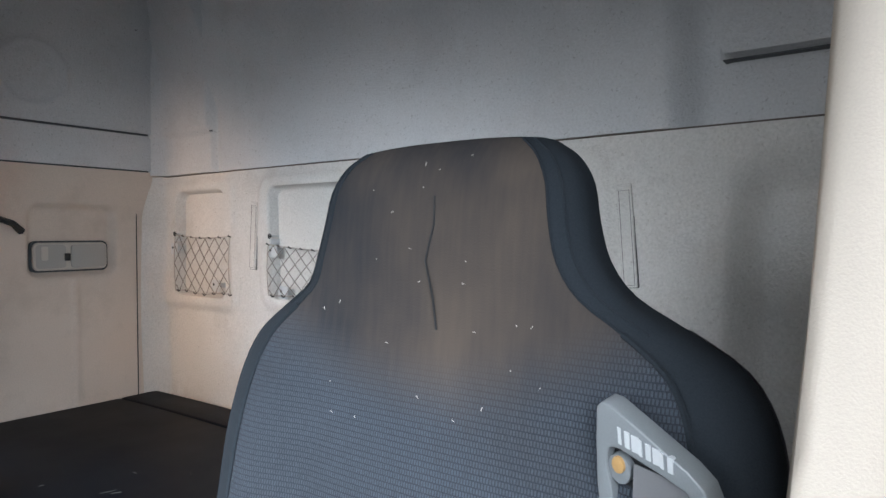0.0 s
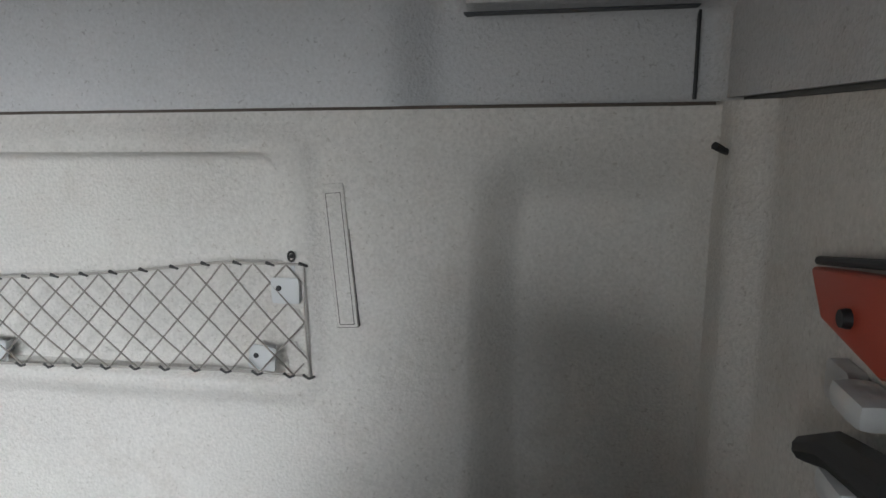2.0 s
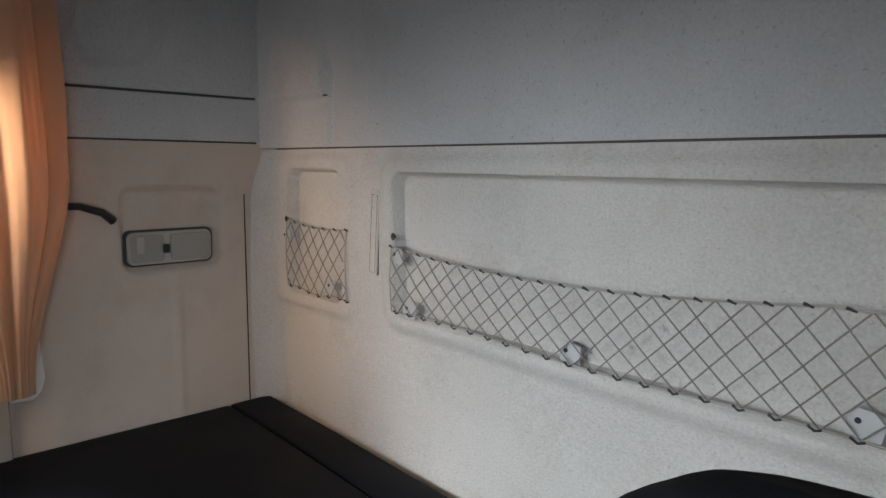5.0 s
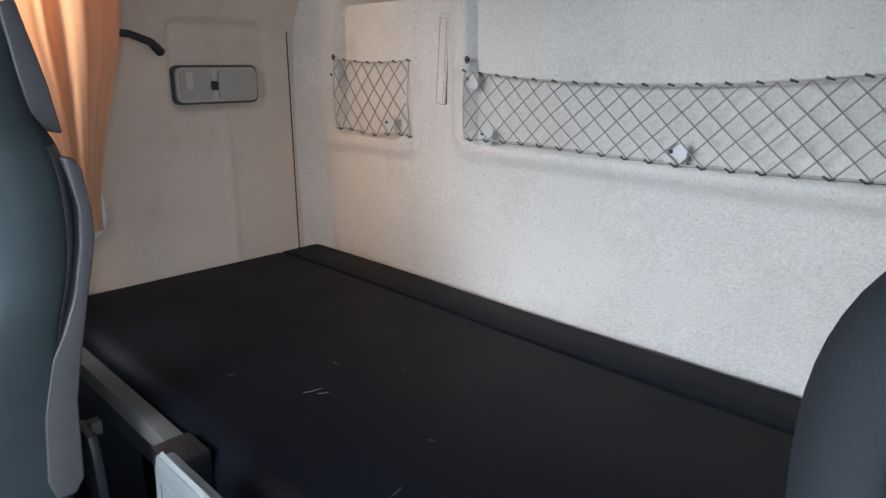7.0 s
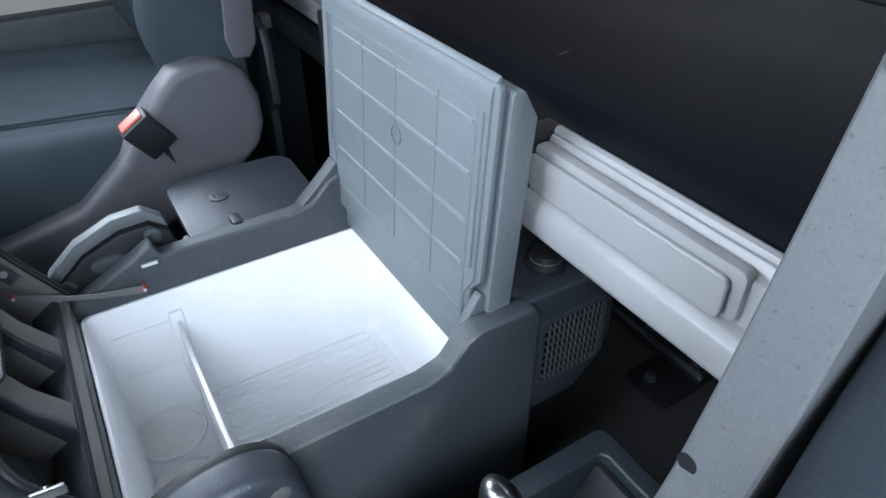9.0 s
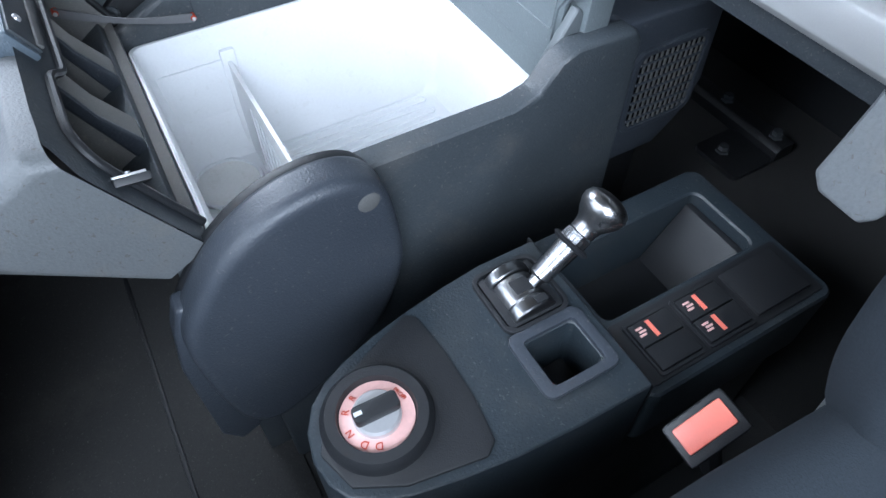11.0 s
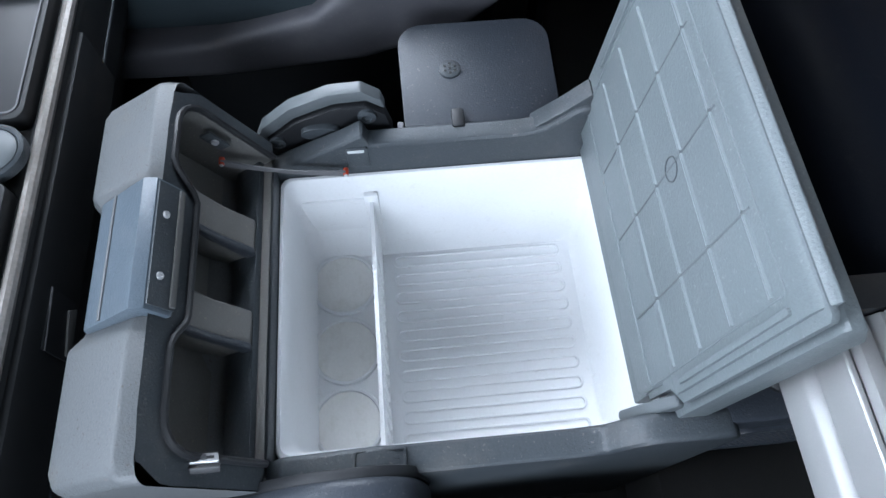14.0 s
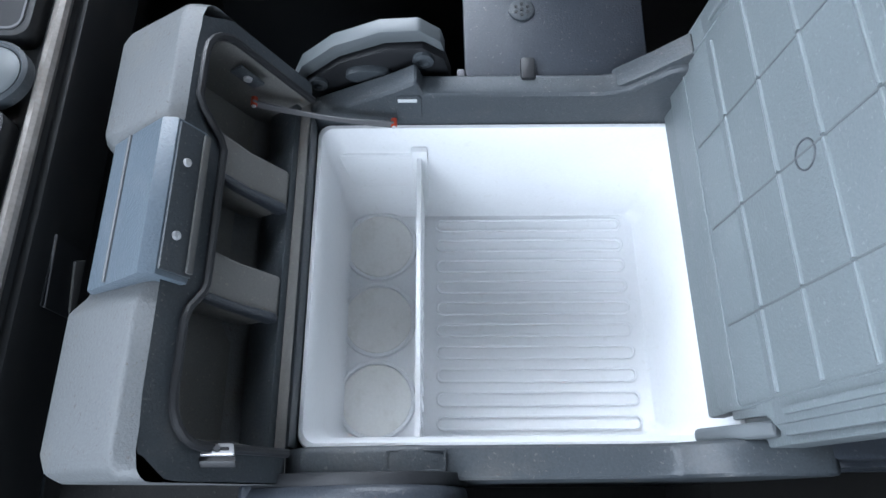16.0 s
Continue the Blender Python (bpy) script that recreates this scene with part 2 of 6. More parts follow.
def weave_mat():
    """Seat cloth with a pressed pattern of small upright cells."""
    m = mat("seat_weave_cloth", (0.062, 0.073, 0.090), 0.95, grain=700, bump=0.5, vary=0.3, dirt=0.3, dirt_color=(0.06, 0.05, 0.042), dirt_scale=3.2, spec=0.2)
    t = m.node_tree
    co = next(n for n in t.nodes if n.type == "TEX_COORD")
    mp = t.nodes.new("ShaderNodeMapping")
    mp.inputs["Rotation"].default_value = (radians(90), 0, 0)
    t.links.new(co.outputs["Object"], mp.inputs[0])
    br = t.nodes.new("ShaderNodeTexBrick")
    br.inputs["Scale"].default_value, br.inputs["Mortar Size"].default_value, br.inputs["Mortar Smooth"].default_value = 1.0, 0.0006, 0.6
    br.inputs["Brick Width"].default_value, br.inputs["Row Height"].default_value = 0.0026, 0.0046
    br.inputs["Color1"].default_value, br.inputs["Color2"].default_value, br.inputs["Mortar"].default_value = (1, 1, 1, 1), (0.8, 0.8, 0.8, 1), (0, 0, 0, 1)
    t.links.new(mp.outputs[0], br.inputs["Vector"])
    old = next(n for n in t.nodes if n.type == "BUMP")
    bp = t.nodes.new("ShaderNodeBump")
    bp.inputs["Strength"].default_value, bp.inputs["Distance"].default_value = 0.9, 0.0012
    t.links.new(br.outputs["Color"], bp.inputs["Height"])
    t.links.new(old.outputs[0], bp.inputs["Normal"])
    b = t.nodes["Principled BSDF"]
    t.links.new(bp.outputs[0], b.inputs["Normal"])
    src = b.inputs["Base Color"].links[0].from_socket
    mul = t.nodes.new("ShaderNodeMixRGB")
    mul.blend_type = "MULTIPLY"
    mul.inputs[0].default_value = 0.45
    t.links.new(src, mul.inputs[1])
    t.links.new(br.outputs["Color"], mul.inputs[2])
    # the woven cells end in a bow below the headrest, whose plain cloth is brown with dust
    xyz = t.nodes.new("ShaderNodeSeparateXYZ")
    t.links.new(co.outputs["Object"], xyz.inputs[0])

    def op(kind, a, v):
        n = t.nodes.new("ShaderNodeMath")
        n.operation = kind
        t.links.new(a, n.inputs[0])
        if isinstance(v, float):
            n.inputs[1].default_value = v
        else:
            t.links.new(v, n.inputs[1])
        return n.outputs[0]

    side = op("SUBTRACT", op("ABSOLUTE", xyz.outputs[0], 0.0), 0.675)
    bow = op("SUBTRACT", xyz.outputs[2], op("MULTIPLY", op("MULTIPLY", side, side), 1.6))
    fade = t.nodes.new("ShaderNodeMapRange")
    fade.interpolation_type = "SMOOTHSTEP"
    fade.inputs[1].default_value, fade.inputs[2].default_value = 1.300, 1.375
    t.links.new(bow, fade.inputs[0])
    dust = t.nodes.new("ShaderNodeTexNoise")
    dust.inputs["Scale"].default_value, dust.inputs["Detail"].default_value = 5.0, 4
    smear = t.nodes.new("ShaderNodeMapping")
    smear.inputs["Scale"].default_value = (1.2, 1.0, 1.0)
    t.links.new(co.outputs["Object"], smear.inputs[0])
    t.links.new(smear.outputs[0], dust.inputs["Vector"])
    hair = t.nodes.new("ShaderNodeTexNoise")
    hair.inputs["Scale"].default_value, hair.inputs["Detail"].default_value = 90.0, 4
    streak = t.nodes.new("ShaderNodeMapping")
    streak.inputs["Scale"].default_value = (2.2, 1.0, 0.16)
    t.links.new(co.outputs["Object"], streak.inputs[0])
    t.links.new(streak.outputs[0], hair.inputs["Vector"])
    cloud = t.nodes.new("ShaderNodeMixRGB")
    cloud.inputs[1].default_value, cloud.inputs[2].default_value = (0.026, 0.027, 0.031, 1), (0.088, 0.070, 0.057, 1)
    rr = t.nodes.new("ShaderNodeMapRange")
    rr.inputs[1].default_value, rr.inputs[2].default_value = 0.36, 0.66
    t.links.new(op("ADD", op("MULTIPLY", dust.outputs[0], 0.88), op("MULTIPLY", hair.outputs[0], 0.12)), rr.inputs[0])
    t.links.new(rr.outputs[0], cloud.inputs[0])
    both = t.nodes.new("ShaderNodeMixRGB")
    t.links.new(fade.outputs[0], both.inputs[0])
    t.links.new(mul.outputs[0], both.inputs[1])
    t.links.new(cloud.outputs[0], both.inputs[2])
    t.links.new(both.outputs[0], b.inputs["Base Color"])
    less = op("MULTIPLY", op("SUBTRACT", fade.outputs[0], 1.0), -0.9)
    t.links.new(less, bp.inputs["Strength"])
    return m


M_WEAVE = weave_mat()


def curtain_mat(name="tan_curtain", color=(0.74, 0.56, 0.40), through_color=(0.8, 0.5, 0.28, 1), share=0.45):
    m = mat(name, color, 0.9, grain=900, bump=0.5, vary=0.08, spec=0.1)
    t = m.node_tree
    b = t.nodes["Principled BSDF"]
    tr = t.nodes.new("ShaderNodeBsdfTranslucent")
    tr.inputs[0].default_value = through_color
    mx = t.nodes.new("ShaderNodeMixShader")
    mx.inputs[0].default_value = share
    t.links.new(b.outputs[0], mx.inputs[1])
    t.links.new(tr.outputs[0], mx.inputs[2])
    t.links.new(mx.outputs[0], t.nodes["Material Output"].inputs[0])
    return m


M_CURTAIN = curtain_mat()
M_CREAMCLOTH = curtain_mat("cream_curtain", (0.52, 0.46, 0.39), (0.5, 0.42, 0.33, 1), 0.2)


# ---- mesh helpers ----
def part(name, bm, material, parent=None, label="", bevel=0.0, seg=2, angle=35):
    bmesh.ops.remove_doubles(bm, verts=bm.verts, dist=1e-5)
    bmesh.ops.recalc_face_normals(bm, faces=bm.faces)
    if bevel:
        sharp = [e for e in bm.edges if len(e.link_faces) == 2 and e.calc_face_angle(0) > radians(28)]
        bmesh.ops.bevel(bm, geom=sharp, offset=bevel, segments=seg, profile=0.6, affect="EDGES", clamp_overlap=True)
    for f in bm.faces:
        f.smooth = True
    me = bpy.data.meshes.new(name)
    bm.to_mesh(me)
    bm.free()
    me.set_sharp_from_angle(angle=radians(angle))
    me.materials.append(material)
    ob = new(name, me)
    ob.parent = parent
    if label:
        tagged(ob, label)
    return ob


def thing(name, at, label, category, group="", kind=""):
    ob = new(name)
    ob.empty_display_size = 0.05
    ob.location = at
    bpy.context.view_layer.update()
    return tagged(ob, label, category, group, kind)


def under(ob, parent):
    """Keep ob's world place under a thing that stands at its own base, or under a part."""
    ob.parent = parent
    bpy.context.view_layer.update()
    ob.matrix_parent_inverse = parent.matrix_world.inverted()
    return ob


def box(x0, x1, y0, y1, z0, z1, bm=None):
    bm = bm or bmesh.new()
    v = [bm.verts.new((x, y, z)) for x in (x0, x1) for y in (y0, y1) for z in (z0, z1)]
    for f in ((0, 1, 3, 2), (4, 6, 7, 5), (0, 4, 5, 1), (2, 3, 7, 6), (0, 2, 6, 4), (1, 5, 7, 3)):
        bm.faces.new([v[i] for i in f])
    return bm


def prism(profile, axis, a, b, bm=None):
    """A polygon in the two other axes (in order x, y, z), drawn out along axis from a to b."""
    bm = bm or bmesh.new()
    n = "xyz".index(axis)
    ring = []
    for h in (a, b):
        row = []
        for p, q in profile:
            c = [p, q]
            c.insert(n, h)
            row.append(bm.verts.new(c))
        ring.append(row)
    k = len(profile)
    for i in range(k):
        bm.faces.new((ring[0][i], ring[0][(i + 1) % k], ring[1][(i + 1) % k], ring[1][i]))
    bm.faces.new(ring[0])
    bm.faces.new(ring[1][::-1])
    return bm


def rrect(a0, a1, b0, b1, r, n=5):
    pts = []
    for ca, cb, s in ((a1 - r, b1 - r, 0), (a0 + r, b1 - r, 90), (a0 + r, b0 + r, 180), (a1 - r, b0 + r, 270)):
        for i in range(n + 1):
            w = radians(s + 90 * i / n)
            pts.append((ca + r * math.cos(w), cb + r * math.sin(w)))
    return pts


def frame_prism(outer, inner, axis, a, b):
    """A flat frame between two outlines of equal count."""
    bm = bmesh.new()
    n = "xyz".index(axis)
    rings = []
    for prof, h in ((outer, a), (outer, b), (inner, b), (inner, a)):
        row = []
        for p, q in prof:
            c = [p, q]
            c.insert(n, h)
            row.append(bm.verts.new(c))
        rings.append(row)
    k = len(outer)
    for r in range(4):
        s = rings[(r + 1) % 4]
        for i in range(k):
            bm.faces.new((rings[r][i], rings[r][(i + 1) % k], s[(i + 1) % k], s[i]))
    return bm


def loft(sections, caps=True, closed=True, bm=None):
    bm = bm or bmesh.new()
    rows = [[bm.verts.new(p) for p in s] for s in sections]
    k = len(rows[0])
    for a, b in zip(rows, rows[1:]):
        for i in range(k if closed else k - 1):
            bm.faces.new((a[i], a[(i + 1) % k], b[(i + 1) % k], b[i]))
    if caps and closed:
        bm.faces.new(rows[0][::-1])
        bm.faces.new(rows[-1])
    return bm


def tube(path, r, n=6, bm=None):
    path = [Vector(p) for p in path]
    secs, ref = [], None
    for i, p in enumerate(path):
        d = (path[min(i + 1, len(path) - 1)] - path[max(i - 1, 0)]).normalized()
        if ref is None:
            ref = d.orthogonal().normalized()
        u = (ref - d * ref.dot(d)).normalized()
        ref = u
        w = d.cross(u)
        rr = r[i] if isinstance(r, (list, tuple)) else r
        secs.append([p + rr * (math.cos(k * math.tau / n) * u + math.sin(k * math.tau / n) * w) for k in range(n)])
    return loft(secs, bm=bm)


def lathe(profile, at, direction=(0, 0, 1), n=28, bm=None):
    """Radius and height pairs turned round a line through at."""
    q = Vector((0, 0, 1)).rotation_difference(Vector(direction)).to_matrix()
    secs = [[Vector(at) + q @ Vector((max(r, 1e-4) * math.cos(k * math.tau / n), max(r, 1e-4) * math.sin(k * math.tau / n), h)) for k in range(n)] for r, h in profile]
    return loft(secs, bm=bm)


def ss(a, b, v):
    t = min(1.0, max(0.0, (v - a) / (b - a)))
    return t * t * (3 - 2 * t)


def bulge(x0, x1, z0, z1, r, soft, x, z):
    """1 inside a rounded rectangle, falling softly to 0 over its edge."""
    qx, qz = max(x0 + r - x, x - x1 + r, 0), max(z0 + r - z, z - z1 + r, 0)
    d = math.hypot(qx, qz) - r
    if qx == 0 and qz == 0:
        d = max(x0 - x, x - x1, z0 - z, z - z1)
    return 1 - ss(-soft / 2, soft / 2, d)


def moulded(name, material, us, vs, place, back, label, category="wall"):
    """A moulded panel: place(u, v) gives its face; it is closed towards back."""
    bm = bmesh.new()
    grid = [[bm.verts.new(place(u, v)) for v in vs] for u in us]
    for a, b in zip(grid, grid[1:]):
        for i in range(len(vs) - 1):
            bm.faces.new((a[i], a[i + 1], b[i + 1], b[i]))
    rim = [g[0] for g in grid] + grid[-1][1:] + [g[-1] for g in grid[-2::-1]] + grid[0][-2:0:-1]
    far = [bm.verts.new(Vector(v.co) + Vector(back)) for v in rim]
    for i in range(len(rim)):
        j = (i + 1) % len(rim)
        bm.faces.new((rim[i], rim[j], far[j], far[i]))
    bm.faces.new(far)
    ob = part(name, bm, material, angle=60)
    return tagged(ob, label, category, kind="structure")


def span(a, b, step):
    n = max(2, int(round((b - a) / step)))
    return [a + (b - a) * i / n for i in range(n + 1)]

# ---- the cab's shell ----
FLOOR, ROOF = 0.30, 2.30


def slab(name, b, material, label, category, bevel=0.004):
    return tagged(part(name, box(*b), material, bevel=bevel), label, category, kind="structure")


slab("floor", (-1.1, 1.1, -2.3, 0.06, FLOOR - 0.08, FLOOR), M_FLOOR2, "black ribbed rubber cab floor with grey dust", "floor")
slab("ceiling", (-1.1, 1.1, -2.3, 0.06, ROOF, ROOF + 0.06), M_UPPER, "pale grey lined cab roof", "ceiling")


def ramp(a, b, v):
    """A straight slope from 0 at a to 1 at b, with its two ends rounded."""
    f = (v - a) / (b - a)
    return 0.6 * min(1, max(0, f)) + 0.4 * ss(0.0, 1.0, f)


def rear_low(x, z):
    y = 0.0
    # large net pocket: a proud soft frame round a sunk field
    y -= 0.011 * bulge(-0.523, 0.522, 1.247, 1.626, 0.045, 0.030, x, z)
    y += 0.032 * bulge(-0.476, 0.472, 1.280, 1.592, 0.030, 0.010, x, z)
    # small net pocket
    y -= 0.011 * bulge(-1.030, -0.640, 1.230, 1.628, 0.045, 0.030, x, z)
    y += 0.032 * bulge(-0.945, -0.690, 1.270, 1.594, 0.03, 0.010, x, z)
    # soft recess beside the door pillar, with a sloping head
    head = 1 - ramp(1.530, 1.616, z)
    y += 0.042 * head * ramp(0.718 + 0.0018 / (1.66 - z), 0.784 + 0.0018 / (1.66 - z), x)
    # rounded corners of the cab
    y -= (0.05 + 0.042 * head) * ss(0.975, 1.060, x) + 0.075 * ss(-0.995, -1.06, x)
    # soft bulge in the middle field
    y += 0.004 * math.sin(x * 5 + 1) * math.sin(z * 9)
    return y


moulded("wall_rear", M_WALL, span(-1.05, 1.05, 0.0065), span(0.75, 1.648, 0.0065), lambda x, z: (x, rear_low(x, z), z), (0, 0.09, 0),
        "pale grey-beige moulded rear wall lining with net pockets")


def rear_up(x, z):
    y = -0.004
    y += 0.042 * ss(0.618, 0.700, x)
    y -= 0.040 * bulge(0.714, 1.4, 1.764, 2.6, 0.02, 0.010, x, z)
    y -= 0.018 * bulge(-1.4, -0.742, 1.778, 2.6, 0.01, 0.009, x, z)
    y -= 0.008 * bulge(-1.4, -0.742, 1.55, 2.6, 0.004, 0.009, x, z)
    y += 0.010 * math.exp(-((x + 0.730) / 0.010) ** 2)
    y -= 0.05 * ss(-0.985, -1.055, x)
    y -= 0.05 * ss(1.02, 1.055, x)
    y -= 0.10 * ss(1.98, 2.3, z)
    return y


moulded("wall_rear_upper", M_UPPER, span(-1.06, 1.05, 0.0085), span(1.6520, ROOF, 0.0085), lambda x, z: (x, rear_up(x, z), z), (0, 0.05, 0),
        "grey lined upper rear wall above a dark joint")
slab("trim_joint", (-1.05, 1.05, 0.004, 0.05, 1.6475, 1.6525), M_JOINT, "dark joint line between two wall panels", "trim", 0.001)
slab("trim_upright", (0.9995, 1.0030, 0.030, 0.06, 1.656, 1.764), M_BLACK, "black upright joint in the upper wall", "trim", 0.001)


def left_low(y, z):
    x = -1.05
    x -= 0.020 * bulge(-0.402, -0.160, 1.340, 1.545, 0.025, 0.014, y, z)
    x += 0.006 * bulge(-0.288, -0.268, 0.5, 1.332, 0.006, 0.012, y, z)
    x += 0.02 * ss(1.5, 1.66, z)
    return x


moulded("wall_left", M_SIDEWALL, span(-0.66, 0.0, 0.008), span(0.85, 1.662, 0.008), lambda y, z: (left_low(y, z), y, z), (-0.05, 0, 0),
        "beige moulded side wall lining tinted for warm light, with a lamp recess")


def left_up(y, z):
    x = -1.028
    x += 0.012 * bulge(-2, -0.02, 1.782, 3, 0.01, 0.01, y, z)
    d = math.hypot(y + 0.40, z - 1.915)
    x += 0.008 * (ss(0.078, 0.086, d) - ss(0.092, 0.102, d))
    x += 0.10 * ss(1.98, 2.3, z)
    return x


moulded("wall_left_upper", M_UPPER, span(-0.72, 0.0, 0.009), span(1.667, ROOF, 0.009), lambda y, z: (left_up(y, z), y, z), (-0.06, 0, 0),
        "grey lined upper side wall with a round pressing")
slab("trim_joint_left", (-1.06, -1.035, -0.72, 0.02, 1.660, 1.669), M_CHAR, "dark joint line along the side wall", "trim", 0.001)
slab("trim_gap_left", (-1.060, -1.0484, -0.0875, -0.0843, 0.6, 1.60), M_BLACK, "narrow black gap in the rear corner", "trim", 0.001)


def right_low(y, z):
    x = 1.05
    x -= 0.03 * bulge(-0.10, 0.1, 0.2, 3, 0.03, 0.06, y, z)
    x -= 0.012 * bulge(-0.6, -0.16, 0.4, 1.2, 0.05, 0.05, y, z)
    return x


moulded("wall_right", M_WALL, span(-0.84, 0.02, 0.009), span(0.55, 1.652, 0.009), lambda y, z: (right_low(y, z), y, z), (0.05, 0, 0),
        "pale grey-beige side wall lining behind the driver")
moulded("wall_right_upper", M_UPPER, span(-0.84, 0.02, 0.01), span(1.657, ROOF, 0.01), lambda y, z: (1.035 - 0.10 * ss(1.95, 2.3, z), y, z), (0.06, 0, 0),
        "grey lined upper side wall behind the driver")

slab("trim_joint_right", (1.041, 1.06, -0.84, -0.03, 1.6520, 1.6565), M_DUSTY, "dark joint line along the driver's side wall", "trim", 0.001)
# Thin dark strip added as the shade line under the wall box.
slab("trim_box_line", (0.722, 0.997, 0.006, 0.045, 1.7606, 1.7628), M_CHAR, "dark strip painted as the shade line below the wall box", "trim", 0.001)
plug = thing("wall_plug", (-1.016, -0.115, 2.105), "small dark plug in the upper side wall", "plug")
under(part("cap", lathe([(0, 0), (0.006, 0), (0.007, -0.003), (0.007, -0.09), (0, -0.09)], (-0.985, -0.115, 2.105), (1, 0, 0.3), 14), M_CHAR), plug)
slab("trim_line_left", (-1.032, -1.0145, -0.72, -0.062, 1.778, 1.7835), M_CHAR, "dark joint line along the upper side wall", "trim", 0.001)
slab("trim_line_rear", (-1.01, -0.742, -0.016, 0.0, 1.7745, 1.7785), M_CHAR, "dark joint line in the upper rear wall", "trim", 0.001)

# front bulkhead, door side and posts that close the cab
slab("wall_front", (-1.1, 1.1, -2.3, -2.22, FLOOR, 1.12), M_CHAR, "dark bulkhead below the windscreen", "wall")
slab("wall_front_header", (-1.1, 1.1, -2.3, -2.22, 1.97, ROOF), M_UPPER, "grey header above the windscreen", "wall")
slab("wall_right_header", (1.05, 1.1, -2.3, -0.84, 1.9, ROOF), M_UPPER, "grey header above the open driver's door", "wall")
slab("wall_right_front_post", (1.05, 1.1, -2.3, -1.95, FLOOR, 1.9), M_CHAR, "dark front door post", "wall")
slab("wall_left_header", (-1.1, -1.05, -2.3, -0.72, 1.8, ROOF), M_UPPER, "grey header above the passenger's window", "wall")
slab("wall_left_front_post", (-1.1, -1.05, -2.3, -1.85, FLOOR, 1.8), M_CHAR, "dark front door post", "wall")
slab("wall_left_lower", (-1.05, -1.0, -0.84, -0.6, FLOOR, 0.89), M_NAVY, "dark blue-grey panel beside the bunk", "wall", 0.006)
# The dark under the bunk is put into this wall's colour.
slab("wall_left_under", (-1.10, -1.046, -0.60, 0.0, FLOOR, 0.846), M_SHADE_BLACK, "side wall below the bunk coloured near-black for the shade there", "wall")
slab("wall_left_pillar", (-1.10, -1.03, -0.72, -0.662, FLOOR, ROOF), M_CREAM, "cream pillar behind the passenger's door", "wall", 0.01)
# White strip paints the light falling on the pillar beside the curtain.
tagged(part("trim_pillar", prism([(-0.603, 1.34), (-0.587, 1.115), (-0.596, 1.085), (-0.612, 1.068), (-0.66, 1.068), (-0.66, 1.34)], "x", -1.06, -1.040), M_WHITE, bevel=0.004, seg=3), "white rounded strip painted as the lit pillar beside the curtain", "trim", kind="structure")
slab("wall_rear_lower", (-1.1, 1.1, 0.0, 0.06, FLOOR, 0.55), M_CHAR, "dark rear wall below the bunk", "wall")

# passenger's door
door = thing("door_1", (-1.04, -1.25, FLOOR), "closed passenger's door with beige card and dark pocket", "door", kind="structure")
under(part("door_card", box(-1.10, -1.03, -1.85, -0.722, FLOOR, 1.12), M_BEIGE, bevel=0.012), door)
under(part("armrest", prism([(-1.03, 0.90), (-0.955, 0.905), (-0.945, 0.955), (-0.965, 0.972), (-1.03, 0.975)], "y", -1.75, -0.80), M_CREAM, bevel=0.01, seg=3), door, )
under(part("door_pocket", box(-1.03, -0.99, -1.7, -0.80, 0.975, 1.055), M_BLACK, bevel=0.008), door)
under(part("window_sill", box(-1.10, -1.0, -1.85, -0.722, 1.058, 1.13), M_CREAM, bevel=0.012), door)
under(part("lower_bin", box(-1.03, -0.975, -1.7, -0.80, 0.45, 0.82), M_CHAR, bevel=0.015), door)


# ---- nets and fittings on the rear wall ----
def net(name, x0, x1, zb, top, pitch, label, n_rows=6):
    th = thing(name, ((x0 + x1) / 2, 0.0, zb), label, "storage net", "wall nets")
    width = x1 - x0

    def at(s, t):
        s2 = min(1, max(0, s))
        x = x0 + width * s2
        base = zb + 0.004 * math.sin(s2 * 9)
        return (x, -0.013 - 0.005 * math.sin(math.pi * t) - 0.003 * math.sin(math.pi * s2), base + t * (top(s2) - base))

    bm = bmesh.new()
    k = int(round(width / pitch))
    run = n_rows / (2 * k) * 1.0
    for i in range(-n_rows, k + n_rows + 1):
        for sign in (1, -1):
            pts = []
            for j in range(n_rows * 3 + 1):
                t = j / (n_rows * 3)
                wob = 0.03 / k * math.sin(t * 5 + i * 1.7) + 0.02 / k * math.sin(i * 2.3)
                s = i / k + sign * run * 2 * (t - 0.5) * 0.5 + wob
                if -0.001 <= s <= 1.001:
                    p = at(s, t)
                    pts.append((p[0], p[1] + 0.0012 * sign, p[2]))
            if len(pts) > 1:
                tube(pts, 0.00130, 5, bm)
    under(part("mesh", bm, M_CORD), th)
    for nm, t in (("top_cord", 1.0), ("bottom_cord", 0.0)):
        under(part(nm, tube([at(s / 40, t) for s in range(41)], 0.0021, 6), M_PALECORD), th)
    for nm, s in (("side_cord", 0.0), ("side_cord", 1.0)):
        under(part(nm, tube([at(s, t / 8) for t in range(9)], 0.0015, 6), M_PALECORD), th)
    bm = bmesh.new()
    for i in range(k + 1):
        p = at(i / k, 1.0)
        tube([(p[0] - 0.006, p[1] - 0.001, p[2] + 0.0015), (p[0] + 0.006, p[1] - 0.001, p[2] - 0.002)], [0.0026, 0.0018], 6, bm)
        p = at((i + 0.4) / k, 0.0)
        tube([(p[0] - 0.009, p[1] - 0.001, p[2] + 0.002), (p[0], p[1] - 0.002, p[2] - 0.003), (p[0] + 0.008, p[1] - 0.001, p[2])], 0.0020, 6, bm)
    tagged(under(part("cord_knotting", bm, M_DARKCORD), th), kind="stuff")
    return th, at


